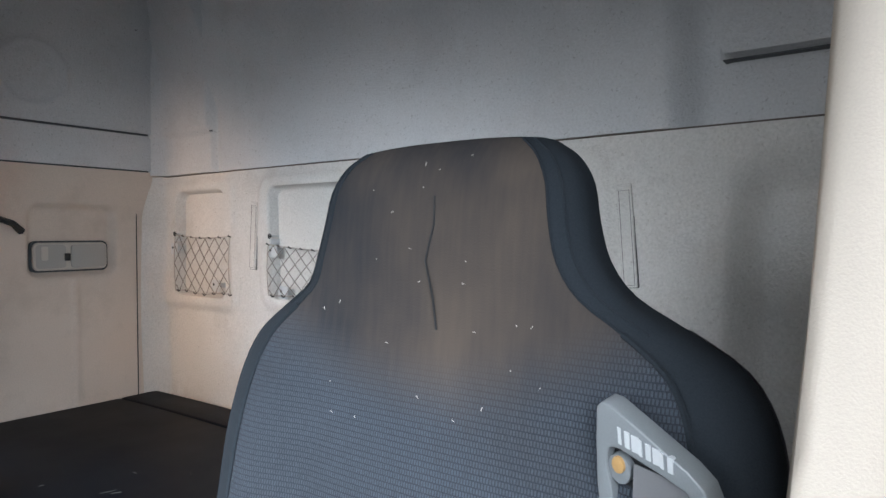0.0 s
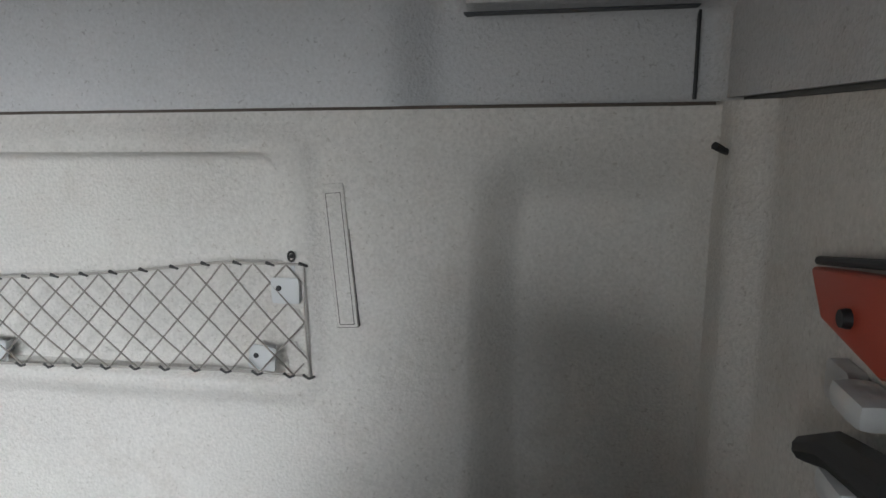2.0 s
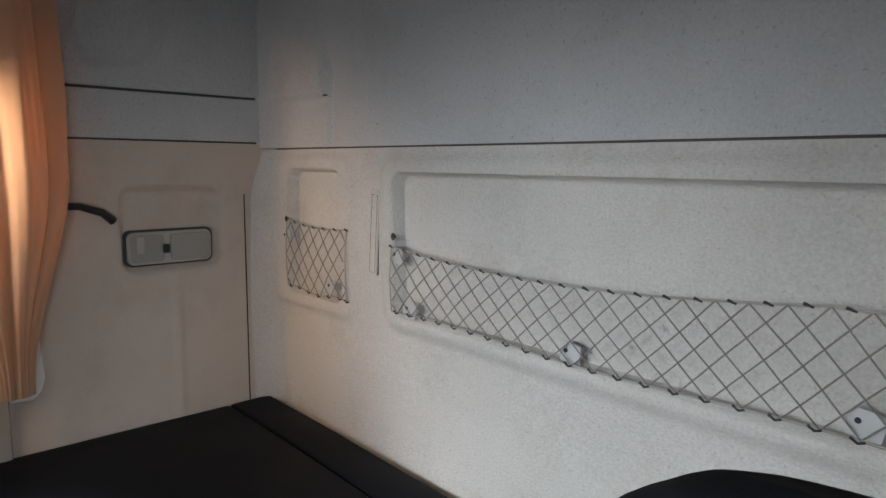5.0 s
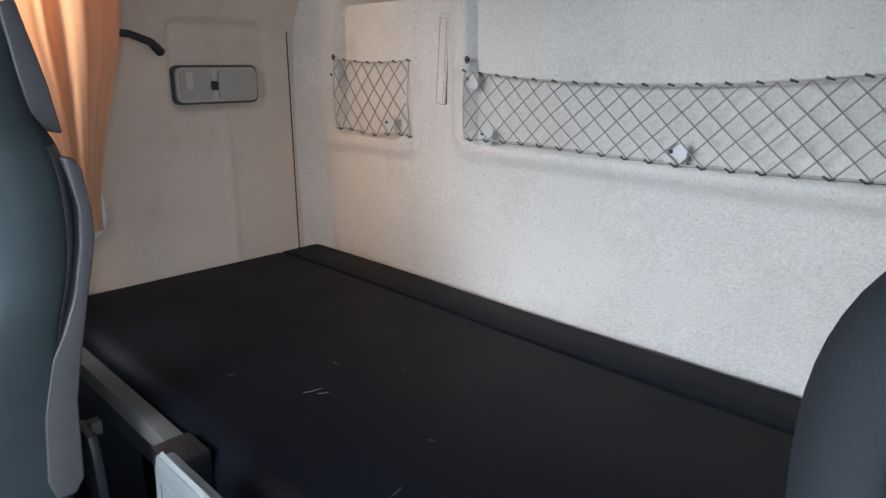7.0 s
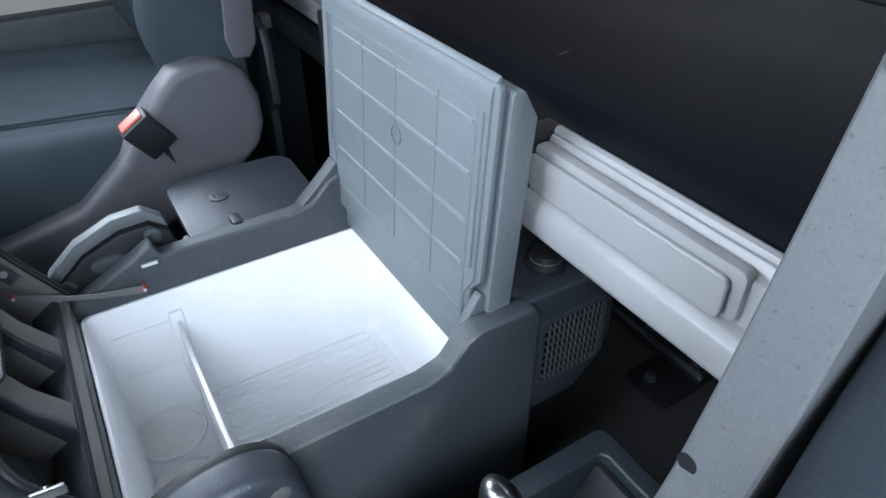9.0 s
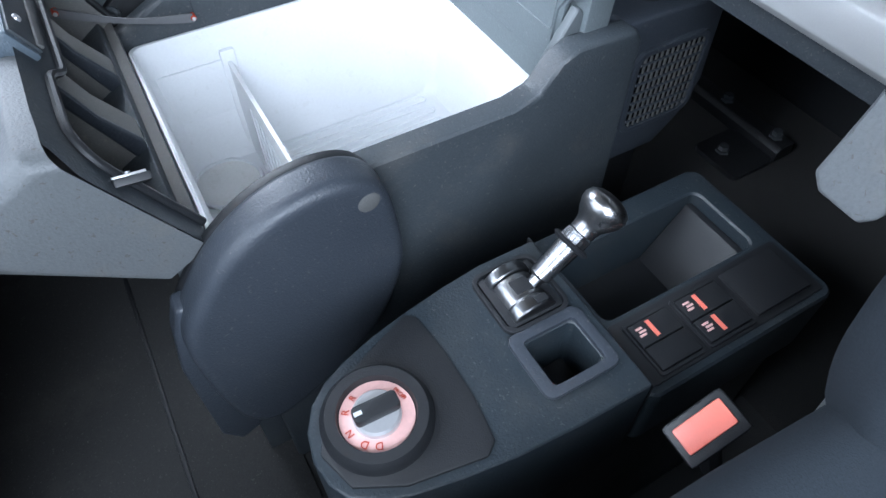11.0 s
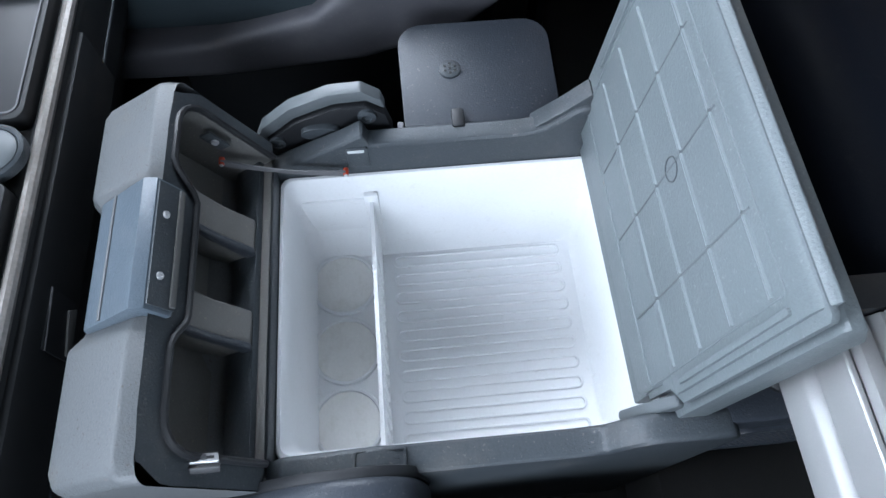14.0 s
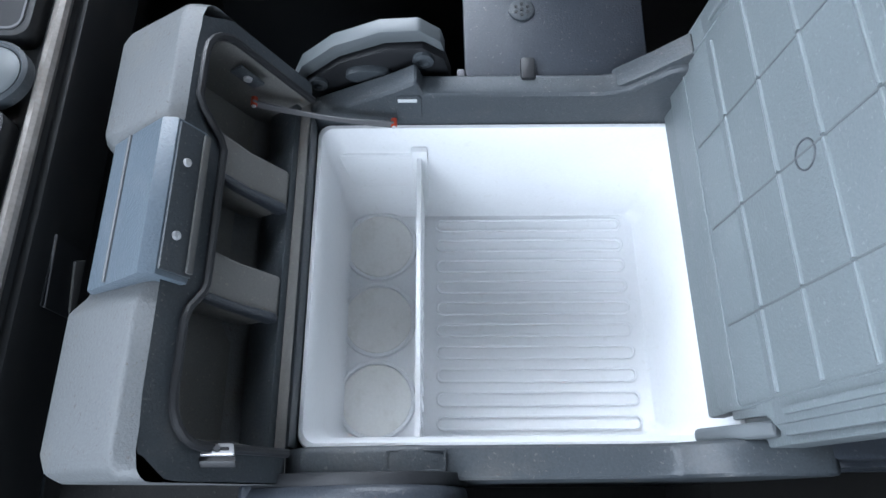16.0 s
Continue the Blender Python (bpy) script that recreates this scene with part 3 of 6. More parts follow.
def hook(x, z):
    th = thing("hook", (x, 0, z), "small dark hook holding a net corner", "hook", "net hooks")
    under(part("ring", tube([(x + 0.0045 * math.cos(a), -0.015, z + 0.0065 * math.sin(a)) for a in [k * math.tau / 12 for k in range(13)]], 0.0017, 6), M_DARKCORD), th)
    under(part("button", lathe([(0.0, -0.008), (0.002, -0.008), (0.003, -0.005), (0.003, 0.000), (0, 0.000)], (x, -0.009, z), (0, 1, 0), 14), M_BLACK), th)
    under(part("stud", lathe([(0.0, -0.010), (0.0022, -0.010), (0.0022, 0.030), (0, 0.030)], (x, 0.001, z), (0, 1, 0), 12), M_CLIP), th)
    under(part("stem", box(x - 0.003, x + 0.003, -0.012, 0.03, z - 0.024, z - 0.008), M_CLIP, bevel=0.001), th)


def clip(x, z, w=0.040, h=0.036, turn=0.0):
    th = thing("net_clip", (x, 0, z), "pale plastic clip plate that holds the net to the wall", "clip", "net clips")
    py = min(-0.006, rear_low(x, z) - 0.004)
    pl = prism(rrect(-w / 2, w / 2, -h / 2, h / 2, 0.004), "y", -0.0035, 0.0)
    ob = part("plate", pl, M_CLIP, bevel=0.0012)
    ob.matrix_world = pose(x, py, z, 0, turn, 0)
    sc = part("screw", lathe([(0.0, 0), (0.0035, 0), (0.004, 0.002), (0.004, 0.006), (0, 0.006)], (0, -0.005, 0), (0, 1, 0), 12), M_BLACK)
    sc.matrix_world = pose(x - w * 0.22, py, z + h * 0.1, 0, turn, 0)
    st = part("stud", box(-0.008, 0.008, 0.0, 0.03, -0.008, 0.008), M_CLIP)
    st.matrix_world = pose(x, py, z)
    for o in (ob, sc, st):
        under(o, th)


net("storage_net", -0.480, 0.508, 1.287, lambda s: 1.447 - 0.034 * (1 - (2 * s - 0.75) ** 2) * (1 if s < 0.875 else 0.0) + 0.0 * s, 0.048,
    "long sagging diamond-mesh cord net over the wall pocket")
net("storage_net", -0.945, -0.657, 1.278, lambda s: 1.460 - 0.006 * s - 0.008 * math.sin(math.pi * s), 0.048, "short diamond-mesh cord net over the small wall pocket")
for hx, hz in ((-0.472, 1.455), (0.492, 1.458), (-0.946, 1.462)):
    hook(hx, hz)
for cx, cz, tn in ((0.482, 1.411, 0), (0.438, 1.310, 8), (0.006, 1.300, 4), (-0.422, 1.298, 4), (-0.466, 1.412, 0), (-0.948, 1.414, 0), (-0.735, 1.303, 0)):
    clip(cx, cz, turn=tn)


def cover_strip(side):
    th = thing("cover_strip", (side * 0.57, 0, 1.355), "slim upright cover strip set in the rear wall", "trim strip", "cover strips")
    rim = frame_prism(rrect(-0.0160, 0.0160, -0.0995, 0.0995, 0.003), rrect(-0.0150, 0.0150, -0.0985, 0.0985, 0.003), "y", -0.002, 0.004)
    a = part("outline", rim, M_DUSTY)
    b = part("strip", prism(rrect(-0.0148, 0.0148, -0.098, 0.098, 0.003), "y", -0.006, 0.006), M_WALL, bevel=0.0015)
    c = part("inner_edge", frame_prism(rrect(-0.0105, 0.0105, -0.094, 0.086, 0.001), rrect(-0.0098, 0.0098, -0.0933, 0.0853, 0.001), "y", -0.0066, -0.005), M_DUSTY)
    for o in (a, b, c):
        o.matrix_world = pose(side * 0.5565, 0.0, 1.457, 0, -4 * side, 0)
        under(o, th)


cover_strip(1)
cover_strip(-1)

# ---- reading lamp in the side wall ----
lamp = thing("reading_lamp", (-1.05, -0.29, 1.35), "cream reading lamp with a black switch in the side wall", "lamp")
under(part("housing", prism(rrect(-0.394, -0.184, 1.355, 1.437, 0.016), "x", -1.07, -1.044), M_CREAM, bevel=0.006, seg=3), lamp)
under(part("gap", prism(rrect(-0.400, -0.178, 1.350, 1.442, 0.018), "x", -1.066, -1.0545), M_CHAR), lamp)
under(part("diffuser", prism(rrect(-0.292, -0.190, 1.361, 1.431, 0.010), "x", -1.046, -1.0385), M_LENS, bevel=0.003), lamp)
under(part("tilting_head", prism(rrect(-0.388, -0.306, 1.361, 1.431, 0.010), "x", -1.046, -1.0405), M_LENS, bevel=0.003), lamp)
under(part("switch", box(-1.046, -1.034, -0.311, -0.296, 1.383, 1.405), M_BLACK, bevel=0.002), lamp)
under(part("latch_tab", prism(rrect(-0.374, -0.356, 1.385, 1.426, 0.004), "x", -1.041, -1.0385), M_CREAM, bevel=0.001), lamp)

# ---- red-handled hammer and belt anchor on the driver's side wall ----
ham = thing("emergency_hammer", (1.05, -0.36, 1.49), "red plastic handle with a black edge on the side wall", "hammer")
under(part("handle", prism([(-0.290, 1.522), (-0.318, 1.488), (-0.41, 1.478), (-0.48, 1.500), (-0.48, 1.558), (-0.41, 1.542)], "x", 1.030, 1.046), M_RED, bevel=0.005, seg=3), ham)
under(part("edge_strip", tube([(1.036, -0.292, 1.527), (1.036, -0.41, 1.549), (1.036, -0.48, 1.565)], 0.0035, 8), M_BLACK), ham)
under(part("peg", lathe([(0.0, 0), (0.006, 0), (0.007, 0.004), (0.007, 0.042), (0, 0.042)], (1.024, -0.365, 1.503), (1, 0, 0), 14), M_BLACK), ham)
anc = thing("belt_anchor", (1.05, -0.34, 1.37), "black belt anchor bracket with pale metal tabs", "bracket")
under(part("arm", tube([(1.030, -0.318, 1.385), (1.026, -0.38, 1.415), (1.020, -0.48, 1.44)], [0.010, 0.014, 0.016], 10), M_BLACK), anc)
under(part("tab", prism(rrect(-0.360, -0.322, 1.432, 1.462, 0.006), "x", 1.036, 1.05), M_SILVER, bevel=0.002), anc)
under(part("tab", box(1.02, 1.05, -0.415, -0.366, 1.444, 1.464), M_CLIP, bevel=0.008), anc)
under(part("tab", box(1.02, 1.05, -0.40, -0.358, 1.374, 1.396), M_CLIP, bevel=0.008), anc)
peg = thing("coat_peg", (1.02, -0.07, 1.598), "small black peg in the corner", "peg")
under(part("peg", tube([(1.03, -0.045, 1.594), (1.012, -0.075, 1.600), (1.002, -0.083, 1.605)], [0.0035, 0.004, 0.0045], 8), M_BLACK), peg)


# ---- curtains ----
def curtain(name, cx, cy, rx, ry, z0, z1, folds, label, flare=0.25, seed=1, spread=0.0, cloth=None, gather=0.0):
    rnd = random.Random(seed)
    ph = [rnd.uniform(0, 6.28) for _ in range(4)]
    secs = []
    for i in range(41):
        f = i / 40
        z = z0 + (z1 - z0) * f
        k = (1 + flare * (1 - f) + 0.06 * math.sin(f * 7 + ph[0])) * (1 - gather * (1 - ss(0.0, 0.45, f)))
        row = []
        for j in range(120):
            a = j / 120 * math.tau
            w = 1 + 0.17 * math.sin(folds * a + ph[1] + 1.2 * f) + 0.08 * math.sin((folds * 2 + 1) * a + ph[2] - f) + 0.03 * math.sin(31 * a + 9 * f)
            row.append((cx + spread * f + k * rx * w * math.cos(a), cy + k * ry * w * math.sin(a), z))
        secs.append(row)
    th = thing(name, (cx, cy, z0), label, "curtain", "cab curtains")
    under(part("cloth", loft(secs), cloth or M_CURTAIN, angle=80), th)
    j = 78 if cx > 0 else 20
    st = bmesh.new()
    for i in range(1, 40):
        a, b = secs[i][j], secs[i + 1][j] if i < 40 else secs[i][j]
        if cx > 0:
            for f in (0.0, 0.5):
                p = [a[k] + (b[k] - a[k]) * f for k in range(3)]
                q = [a[k] + (b[k] - a[k]) * (f + 0.32) for k in range(3)]
                tube([(p[0] - 0.0004, p[1] - 0.0004, p[2]), (q[0] - 0.0004, q[1] - 0.0004, q[2])], 0.0011, 4, st)
    if cx > 0:
        tagged(under(part("stitching", st, M_CORD), th), "brown seam stitching", kind="stuff")
    under(part("hem", loft([[(cx + (x - cx) * 1.015, cy + (y - cy) * 1.015, z0 + d) for x, y, z in secs[0]] for d in (0.0, 0.035)], caps=False), cloth or M_CURTAIN, angle=80), th)
    return th


curtain("curtain", 1.030, -0.835, 0.058, 0.080, 0.98, 2.2, 6, "bunched cream curtain beside the driver's door", 0.55, 3, 0.035, M_CREAMCLOTH)
curtain("curtain", -0.978, -0.655, 0.050, 0.105, 1.10, 2.2, 6, "bunched tan curtain glowing beside the passenger's door", 0.05, 5, gather=0.72)
tie = thing("curtain_tie", (-1.04, -0.46, 1.47), "black curved rubber curtain tie on the side wall", "strap")
under(part("strap", tube([(-1.04, -0.425, 1.470), (-1.025, -0.452, 1.492), (-1.015, -0.50, 1.508), (-1.01, -0.56, 1.512)], [0.011, 0.009, 0.008, 0.008], 8), M_BLACK), tie)

# ---- bunk ----
bunk = thing("bunk", (0, -0.4, FLOOR), "black padded bunk across the cab on a pale rail", "bunk")


def mattress(y0, y1, z0, z1, r, name, x0=-1.045, x1=1.045):
    prof = [(y1 - 0.006, z1), *[(y0 + r + r * math.cos(radians(90 + 90 * k / 7)), z1 - r + r * math.sin(radians(90 + 90 * k / 7))) for k in range(8)],
            *[(y0 + r + r * math.cos(radians(180 + 90 * k / 7)), z0 + r + r * math.sin(radians(180 + 90 * k / 7))) for k in range(8)], (y1 - 0.006, z0), (y1, z0 + 0.006), (y1, z1 - 0.006)]
    secs = []
    for x, k in ((x0, 0.93), (x0 + 0.006, 0.97), (x0 + 0.022, 1.0), *((xx, 1.0) for xx in span(x0 + 0.1, x1 - 0.1, 0.06)), (x1 - 0.022, 1.0), (x1 - 0.006, 0.97), (x1, 0.93)):
        cy, cz = (y0 + y1) / 2, (z0 + z1) / 2
        secs.append([(x, cy + (y - cy) * (1 - (1 - k) * 0.3), cz + (z - cz) * k + (0.002 * math.sin(x * 6 + y * 5) if z > cz else 0)) for y, z in prof])
    return under(part(name, loft(secs), M_BED, angle=60), bunk)


mattress(-0.742, -0.150, 0.835, 0.943, 0.048, "mattress")
mattress(-0.1475, -0.030, 0.845, 0.9435, 0.007, "rear_cushion")
under(part("base_board", box(-1.045, 1.045, -0.74, -0.02, 0.795, 0.836), M_CHAR, bevel=0.004), bunk)
rail = [(-0.746, 0.840), (-0.746, 0.934), (-0.760, 0.936), (-0.764, 0.928), (-0.772, 0.926), (-0.773, 0.888), (-0.784, 0.8865), (-0.791, 0.880), (-0.794, 0.870), (-0.793, 0.852), (-0.788, 0.845), (-0.780, 0.842)]
under(part("front_rail", prism(rail, "x", 0.118, 1.04), M_ALU, bevel=0.0018, seg=2), bunk)
under(part("side_rail", box(-1.04, -0.34, -0.772, -0.742, 0.893, 0.926), M_DUSTY, bevel=0.004), bunk)
under(part("top_lip", tube([(0.118, -0.752, 0.937), (1.04, -0.752, 0.937)], 0.0055, 8), M_ALU), bunk)
under(part("drawer_back", prism(rrect(0.119, 0.347, 0.889, 0.9335, 0.007), "y", -0.779, -0.768), M_ALU, bevel=0.002), bunk)
under(part("drawer_front", prism(rrect(0.119, 0.338, 0.889, 0.9255, 0.008), "y", -0.786, -0.7805), M_ALU, bevel=0.003, seg=3), bunk)
under(part("end_bracket", box(-0.345, -0.275, -0.798, -0.742, 0.855, 0.938), M_BLACK, bevel=0.006), bunk)
under(part("end_bracket", box(0.092, 0.117, -0.790, -0.742, 0.835, 0.938), M_BLACK, bevel=0.004), bunk)
marks = bmesh.new()
for x, y, l, a in ((-0.304, -0.555, 0.016, 75), (-0.286, -0.548, 0.010, 60), (-0.07, -0.52, 0.007, 20), (-0.02, -0.63, 0.011, 100), (-0.36, -0.47, 0.006, 10), (0.12, -0.58, 0.008, 140), (-0.45, -0.62, 0.006, 80), (0.28, -0.50, 0.006, 30), (-0.26, -0.40, 0.005, 120)):
    c, s = l * math.cos(radians(a)), l * math.sin(radians(a))
    z = 0.9432 + 0.002 * math.sin(x * 6 + y * 5)
    tube([(x - c, y - s, z), (x + 0.1 * s, y, z + 0.0002), (x + c, y + s, z)], [0.0004, 0.0009, 0.0003], 4, marks)
tagged(under(part("scuff_marks", marks, M_DUSTY), bunk), "pale scuff marks on the black cover", kind="stuff")
slab("wall_bunk_front", (-1.04, 1.04, -0.34, -0.30, FLOOR, 0.795), M_BLACK, "black panel closing the locker below the bunk", "wall")


slab("floor_tunnel", (-0.36, 0.50, -0.775, -0.34, FLOOR, 0.470), M_FLOOR2, "dark carpeted hump in the floor under the bunk", "floor", 0.02)
br = thing("floor_bracket", (0.12, -0.46, 0.47), "black steel bracket bolted to the floor under the bunk", "bracket")
under(part("bar", prism([(-0.476, 0.470), (-0.476, 0.486), (-0.468, 0.492), (-0.444, 0.492), (-0.440, 0.470)], "x", -0.05, 0.175), M_BLACK, bevel=0.002), br)
for bx, by in ((0.060, -0.456), (0.152, -0.456)):
    under(part("bolt", lathe([(0, 0), (0.010, 0), (0.010, 0.004), (0.007, 0.005), (0.007, 0.011), (0, 0.012)], (bx, by, 0.491), n=6), M_CHAR), br)
under(part("foot_plate", prism(rrect(0.098, 0.176, -0.552, -0.476, 0.010), "z", 0.4685, 0.477), M_BLACK, bevel=0.002), br)
under(part("bolt", lathe([(0, 0), (0.010, 0), (0.010, 0.004), (0.007, 0.005), (0.007, 0.011), (0, 0.012)], (0.127, -0.526, 0.476), n=6), M_CHAR), br)


# ---- seats ----
def cross(w, yf, yr, bol, z, n=48, p=3.2, cx=0.0):
    """One level of a backrest: rounded, with side bolsters towards the front."""
    pts = []
    cy, hy = (yf + yr) / 2, (yr - yf) / 2
    for k in range(n):
        a = k / n * math.tau
        c, s = math.cos(a), math.sin(a)
        x = w * math.copysign(abs(c) ** (2 / p), c)
        y = cy + hy * math.copysign(abs(s) ** (2 / p), s)
        if s < 0:
            y -= bol * ss(0.45, 0.80, abs(x) / w) * min(1, -s * 2.2)
        pts.append((cx + x, y, z))
    return pts


LEVELS = [  # z, half width, front y, rear y, bolster
    (0.76, 0.220, -0.865, -0.770, 0.030), (0.80, 0.228, -0.868, -0.766, 0.040), (0.84, 0.233, -0.868, -0.763, 0.048), (0.90, 0.236, -0.865, -0.760, 0.054), (0.98, 0.237, -0.858, -0.754, 0.052),
    (1.08, 0.240, -0.842, -0.745, 0.040), (1.18, 0.246, -0.822, -0.732, 0.030), (1.26, 0.254, -0.806, -0.732, 0.020), (1.305, 0.256, -0.797, -0.724, 0.014),
    (1.342, 0.248, -0.791, -0.718, 0.009), (1.370, 0.230, -0.787, -0.713, 0.005), (1.394, 0.195, -0.784, -0.710, 0.002), (1.415, 0.162, -0.783, -0.707, 0.001),
    (1.44, 0.146, -0.783, -0.704, 0.0), (1.47, 0.137, -0.780, -0.702, 0.0), (1.50, 0.131, -0.775, -0.700, 0.0), (1.520, 0.119, -0.768, -0.700, 0.0),
    (1.531, 0.105, -0.760, -0.702, 0.0), (1.538, 0.090, -0.752, -0.706, 0.0), (1.541, 0.055, -0.744, -0.714, 0.0)]


def smooth_levels(levels, k=3):
    """Catmull-Rom steps between the levels, so that the outline runs in soft curves."""
    out = []
    for i in range(len(levels) - 1):
        a, b, c, d = (levels[min(max(i + o, 0), len(levels) - 1)] for o in (-1, 0, 1, 2))
        for j in range(k):
            t = j / k
            out.append(tuple(0.5 * (2 * q + (r - p) * t + (2 * p - 5 * q + 4 * r - s) * t * t + (3 * q - p - 3 * r + s) * t ** 3) for p, q, r, s in zip(a, b, c, d)))
    return out + [levels[-1]]


P_LEVELS = [  # the passenger's backrest, slimmer and swept forward at its foot
    (0.76, 0.220, -0.845, -0.775, 0.035), (0.80, 0.230, -0.855, -0.777, 0.045), (0.84, 0.235, -0.862, -0.777, 0.058), (0.91, 0.237, -0.867, -0.775, 0.070), (0.975, 0.237, -0.858, -0.770, 0.067),
    (1.04, 0.238, -0.840, -0.762, 0.058), (1.105, 0.239, -0.838, -0.750, 0.030), (1.17, 0.240, -0.825, -0.730, 0.012), (1.225, 0.240, -0.820, -0.718, 0.010), (1.285, 0.240, -0.820, -0.715, 0.010),
    (1.32, 0.232, -0.820, -0.716, 0.008), (1.345, 0.212, -0.820, -0.718, 0.004), (1.365, 0.170, -0.820, -0.720, 0.0), (1.39, 0.148, -0.820, -0.722, 0.0), (1.44, 0.142, -0.815, -0.726, 0.0),
    (1.49, 0.137, -0.793, -0.732, 0.0), (1.520, 0.126, -0.790, -0.738, 0.0), (1.532, 0.110, -0.784, -0.742, 0.0), (1.539, 0.090, -0.778, -0.746, 0.0), (1.542, 0.055, -0.772, -0.752, 0.0)]
D_LEVELS = [(z, w - (0.004 * (1 - ss(0.95, 1.15, z))), yf - 0.016 * (1 - ss(0.98, 1.16, z)), yr, bo + 0.030 * (1 - ss(0.98, 1.16, z)) + 0.010 * (1 - ss(0.78, 0.92, z))) for z, w, yf, yr, bo in LEVELS]


def sector(rows, keep, bm=None):
    """The strip of a lofted body whose ring faces are in keep."""
    bm = bm or bmesh.new()
    vs = [[bm.verts.new(p) for p in r] for r in rows]
    n = len(rows[0])
    for a, b in zip(vs, vs[1:]):
        for k in keep:
            bm.faces.new((a[k], a[(k + 1) % n], b[(k + 1) % n], b[k]))
    bmesh.ops.delete(bm, geom=[v for v in bm.verts if not v.link_faces], context="VERTS")
    return bm


def buckle(th, at, up, down):
    """A belt buckle whose red button faces up, on a stalk that runs down."""
    up, q = up.normalized(), Vector((0, 0, 1)).rotation_difference(up.normalized()).to_matrix().to_4x4()
    m = Matrix.Translation(at) @ q
    for nm, b_, mt, bv in (("buckle", (-0.015, 0.015, -0.023, 0.023, -0.060, 0.0), M_BLACK, 0.004), ("release_button", (-0.010, 0.008, -0.018, 0.018, -0.002, 0.0035), M_CORAL, 0.002)):
        o = part(nm, box(*b_), mt, bevel=bv)
        o.data.transform(m)
        under(o, th)
    under(part("buckle_stalk", tube([at - up * 0.055, at - up * 0.075 + down * 0.03, at - up * 0.08 + down * 0.10], 0.009, 8), M_BLACK), th)


def seat(name, cx, inner, label, dy=0.0, cover=0.236, cushion=1.0, hx=0.0, panel=0.62, levels=None, side=None):
    """inner: +1 when the cab's middle lies towards +x of the seat; dy: how far it is slid."""
    th = thing(name, (cx, -1.05 + dy, FLOOR), label, "seat", "cab seats")
    i = inner
    side = side or M_CLOTH2
    cut = 33
    n = 96
    rows = [cross(w, yf + dy, yr + dy, bo, z, n=n, cx=cx + hx * ss(1.37, 1.45, z), p=3.0) for z, w, yf, yr, bo in smooth_levels(levels or LEVELS)]
    low = rows[:cut + 1]

    def zones(width):
        front, left, right, back = [], [], [], []
        for k in range(n):
            a = (k + 0.5) / n * math.tau
            c, s_ = math.cos(a), math.sin(a)
            if s_ > 0.22:
                back.append(k)
            elif s_ < 0 and abs(c) ** (2 / 3) < width:
                front.append(k)
            else:
                (right if c > 0 else left).append(k)
        return front, left, right, back

    front, left, right, back = zones(panel)
    knee = next(j for j, r in enumerate(rows) if r[0][2] > 1.11)
    lower = zones(0.62)
    for nm, k, m_ in (("centre_panel", 0, M_WEAVE), ("side_bolster", 1, side), ("side_bolster", 2, side)):
        bm = sector(low[:knee + 1], lower[k])
        under(part(nm, sector(low[knee:], (front, left, right)[k], bm), m_, angle=70), th)
    under(part("back_shell", sector([[(cx + (x - cx) * 1.012, y, z) for x, y, z in r] for r in low], back), M_MAUVE, angle=70), th)
    hr = sector(rows[cut:], front + back)
    hr.faces.new([hr.verts.new(p) for p in rows[-1]])
    under(part("headrest", hr, M_WEAVE, angle=70), th)
    under(part("headrest_side", sector(rows[cut:], left), side, angle=70), th)
    under(part("headrest_side", sector(rows[cut:], right), side, angle=70), th)
    for s in (1, -1):  # piping along the bolsters
        k0 = min(front) if s < 0 else max(front) + 1
        under(part("piping", tube([(r[k0][0], r[k0][1] - 0.001, r[k0][2]) for r in low[knee:]], 0.0024, 6), side), th)
    for s in (1, -1):
        k0 = min(front) if s < 0 else max(front) + 1
        for off in (0, 3):
            under(part("headrest_piping", tube([(r[(k0 + s * off) % n][0], r[(k0 + s * off) % n][1] - 0.0004, r[(k0 + s * off) % n][2]) for r in rows[cut:-4]], 0.0013, 5), side), th)
    # cushion with raised sides
    cu = []
    for y, zt, w in ((yy + dy, zz, ww * cushion) for yy, zz, ww in ((-1.42, 0.715, 0.20), (-1.41, 0.755, 0.225), (-1.37, 0.785, 0.235), (-1.27, 0.795, 0.238), (-1.12, 0.785, 0.238), (-1.0, 0.775, 0.236), (-0.88, 0.765, 0.23), (-0.82, 0.75, 0.21))):
        sec = []
        for k in range(40):
            a = k / 40 * math.tau
            c, s_ = math.cos(a), math.sin(a)
            x = w * math.copysign(abs(c) ** 0.55, c)
            z = 0.70 + (zt - 0.70) * math.copysign(abs(s_) ** 0.55, s_) if s_ > 0 else 0.70 - 0.055 * abs(s_) ** 0.55
            if s_ > 0:
                z += 0.028 * ss(0.6, 0.9, abs(x) / w) * min(1, s_ * 3)
            sec.append((cx + x, y, z))
        cu.append(sec)
    under(part("cushion", loft(cu), side, angle=70), th)
    under(part("cushion_seam", tube([(cx + 0.12 * i, y + dy, z) for y, z in ((-1.40, 0.772), (-1.22, 0.794), (-1.04, 0.781), (-0.92, 0.772))], 0.0025, 6), M_CLOTH2), th)
    # moulded base shell and recliner cover
    xs = cx + i * cover
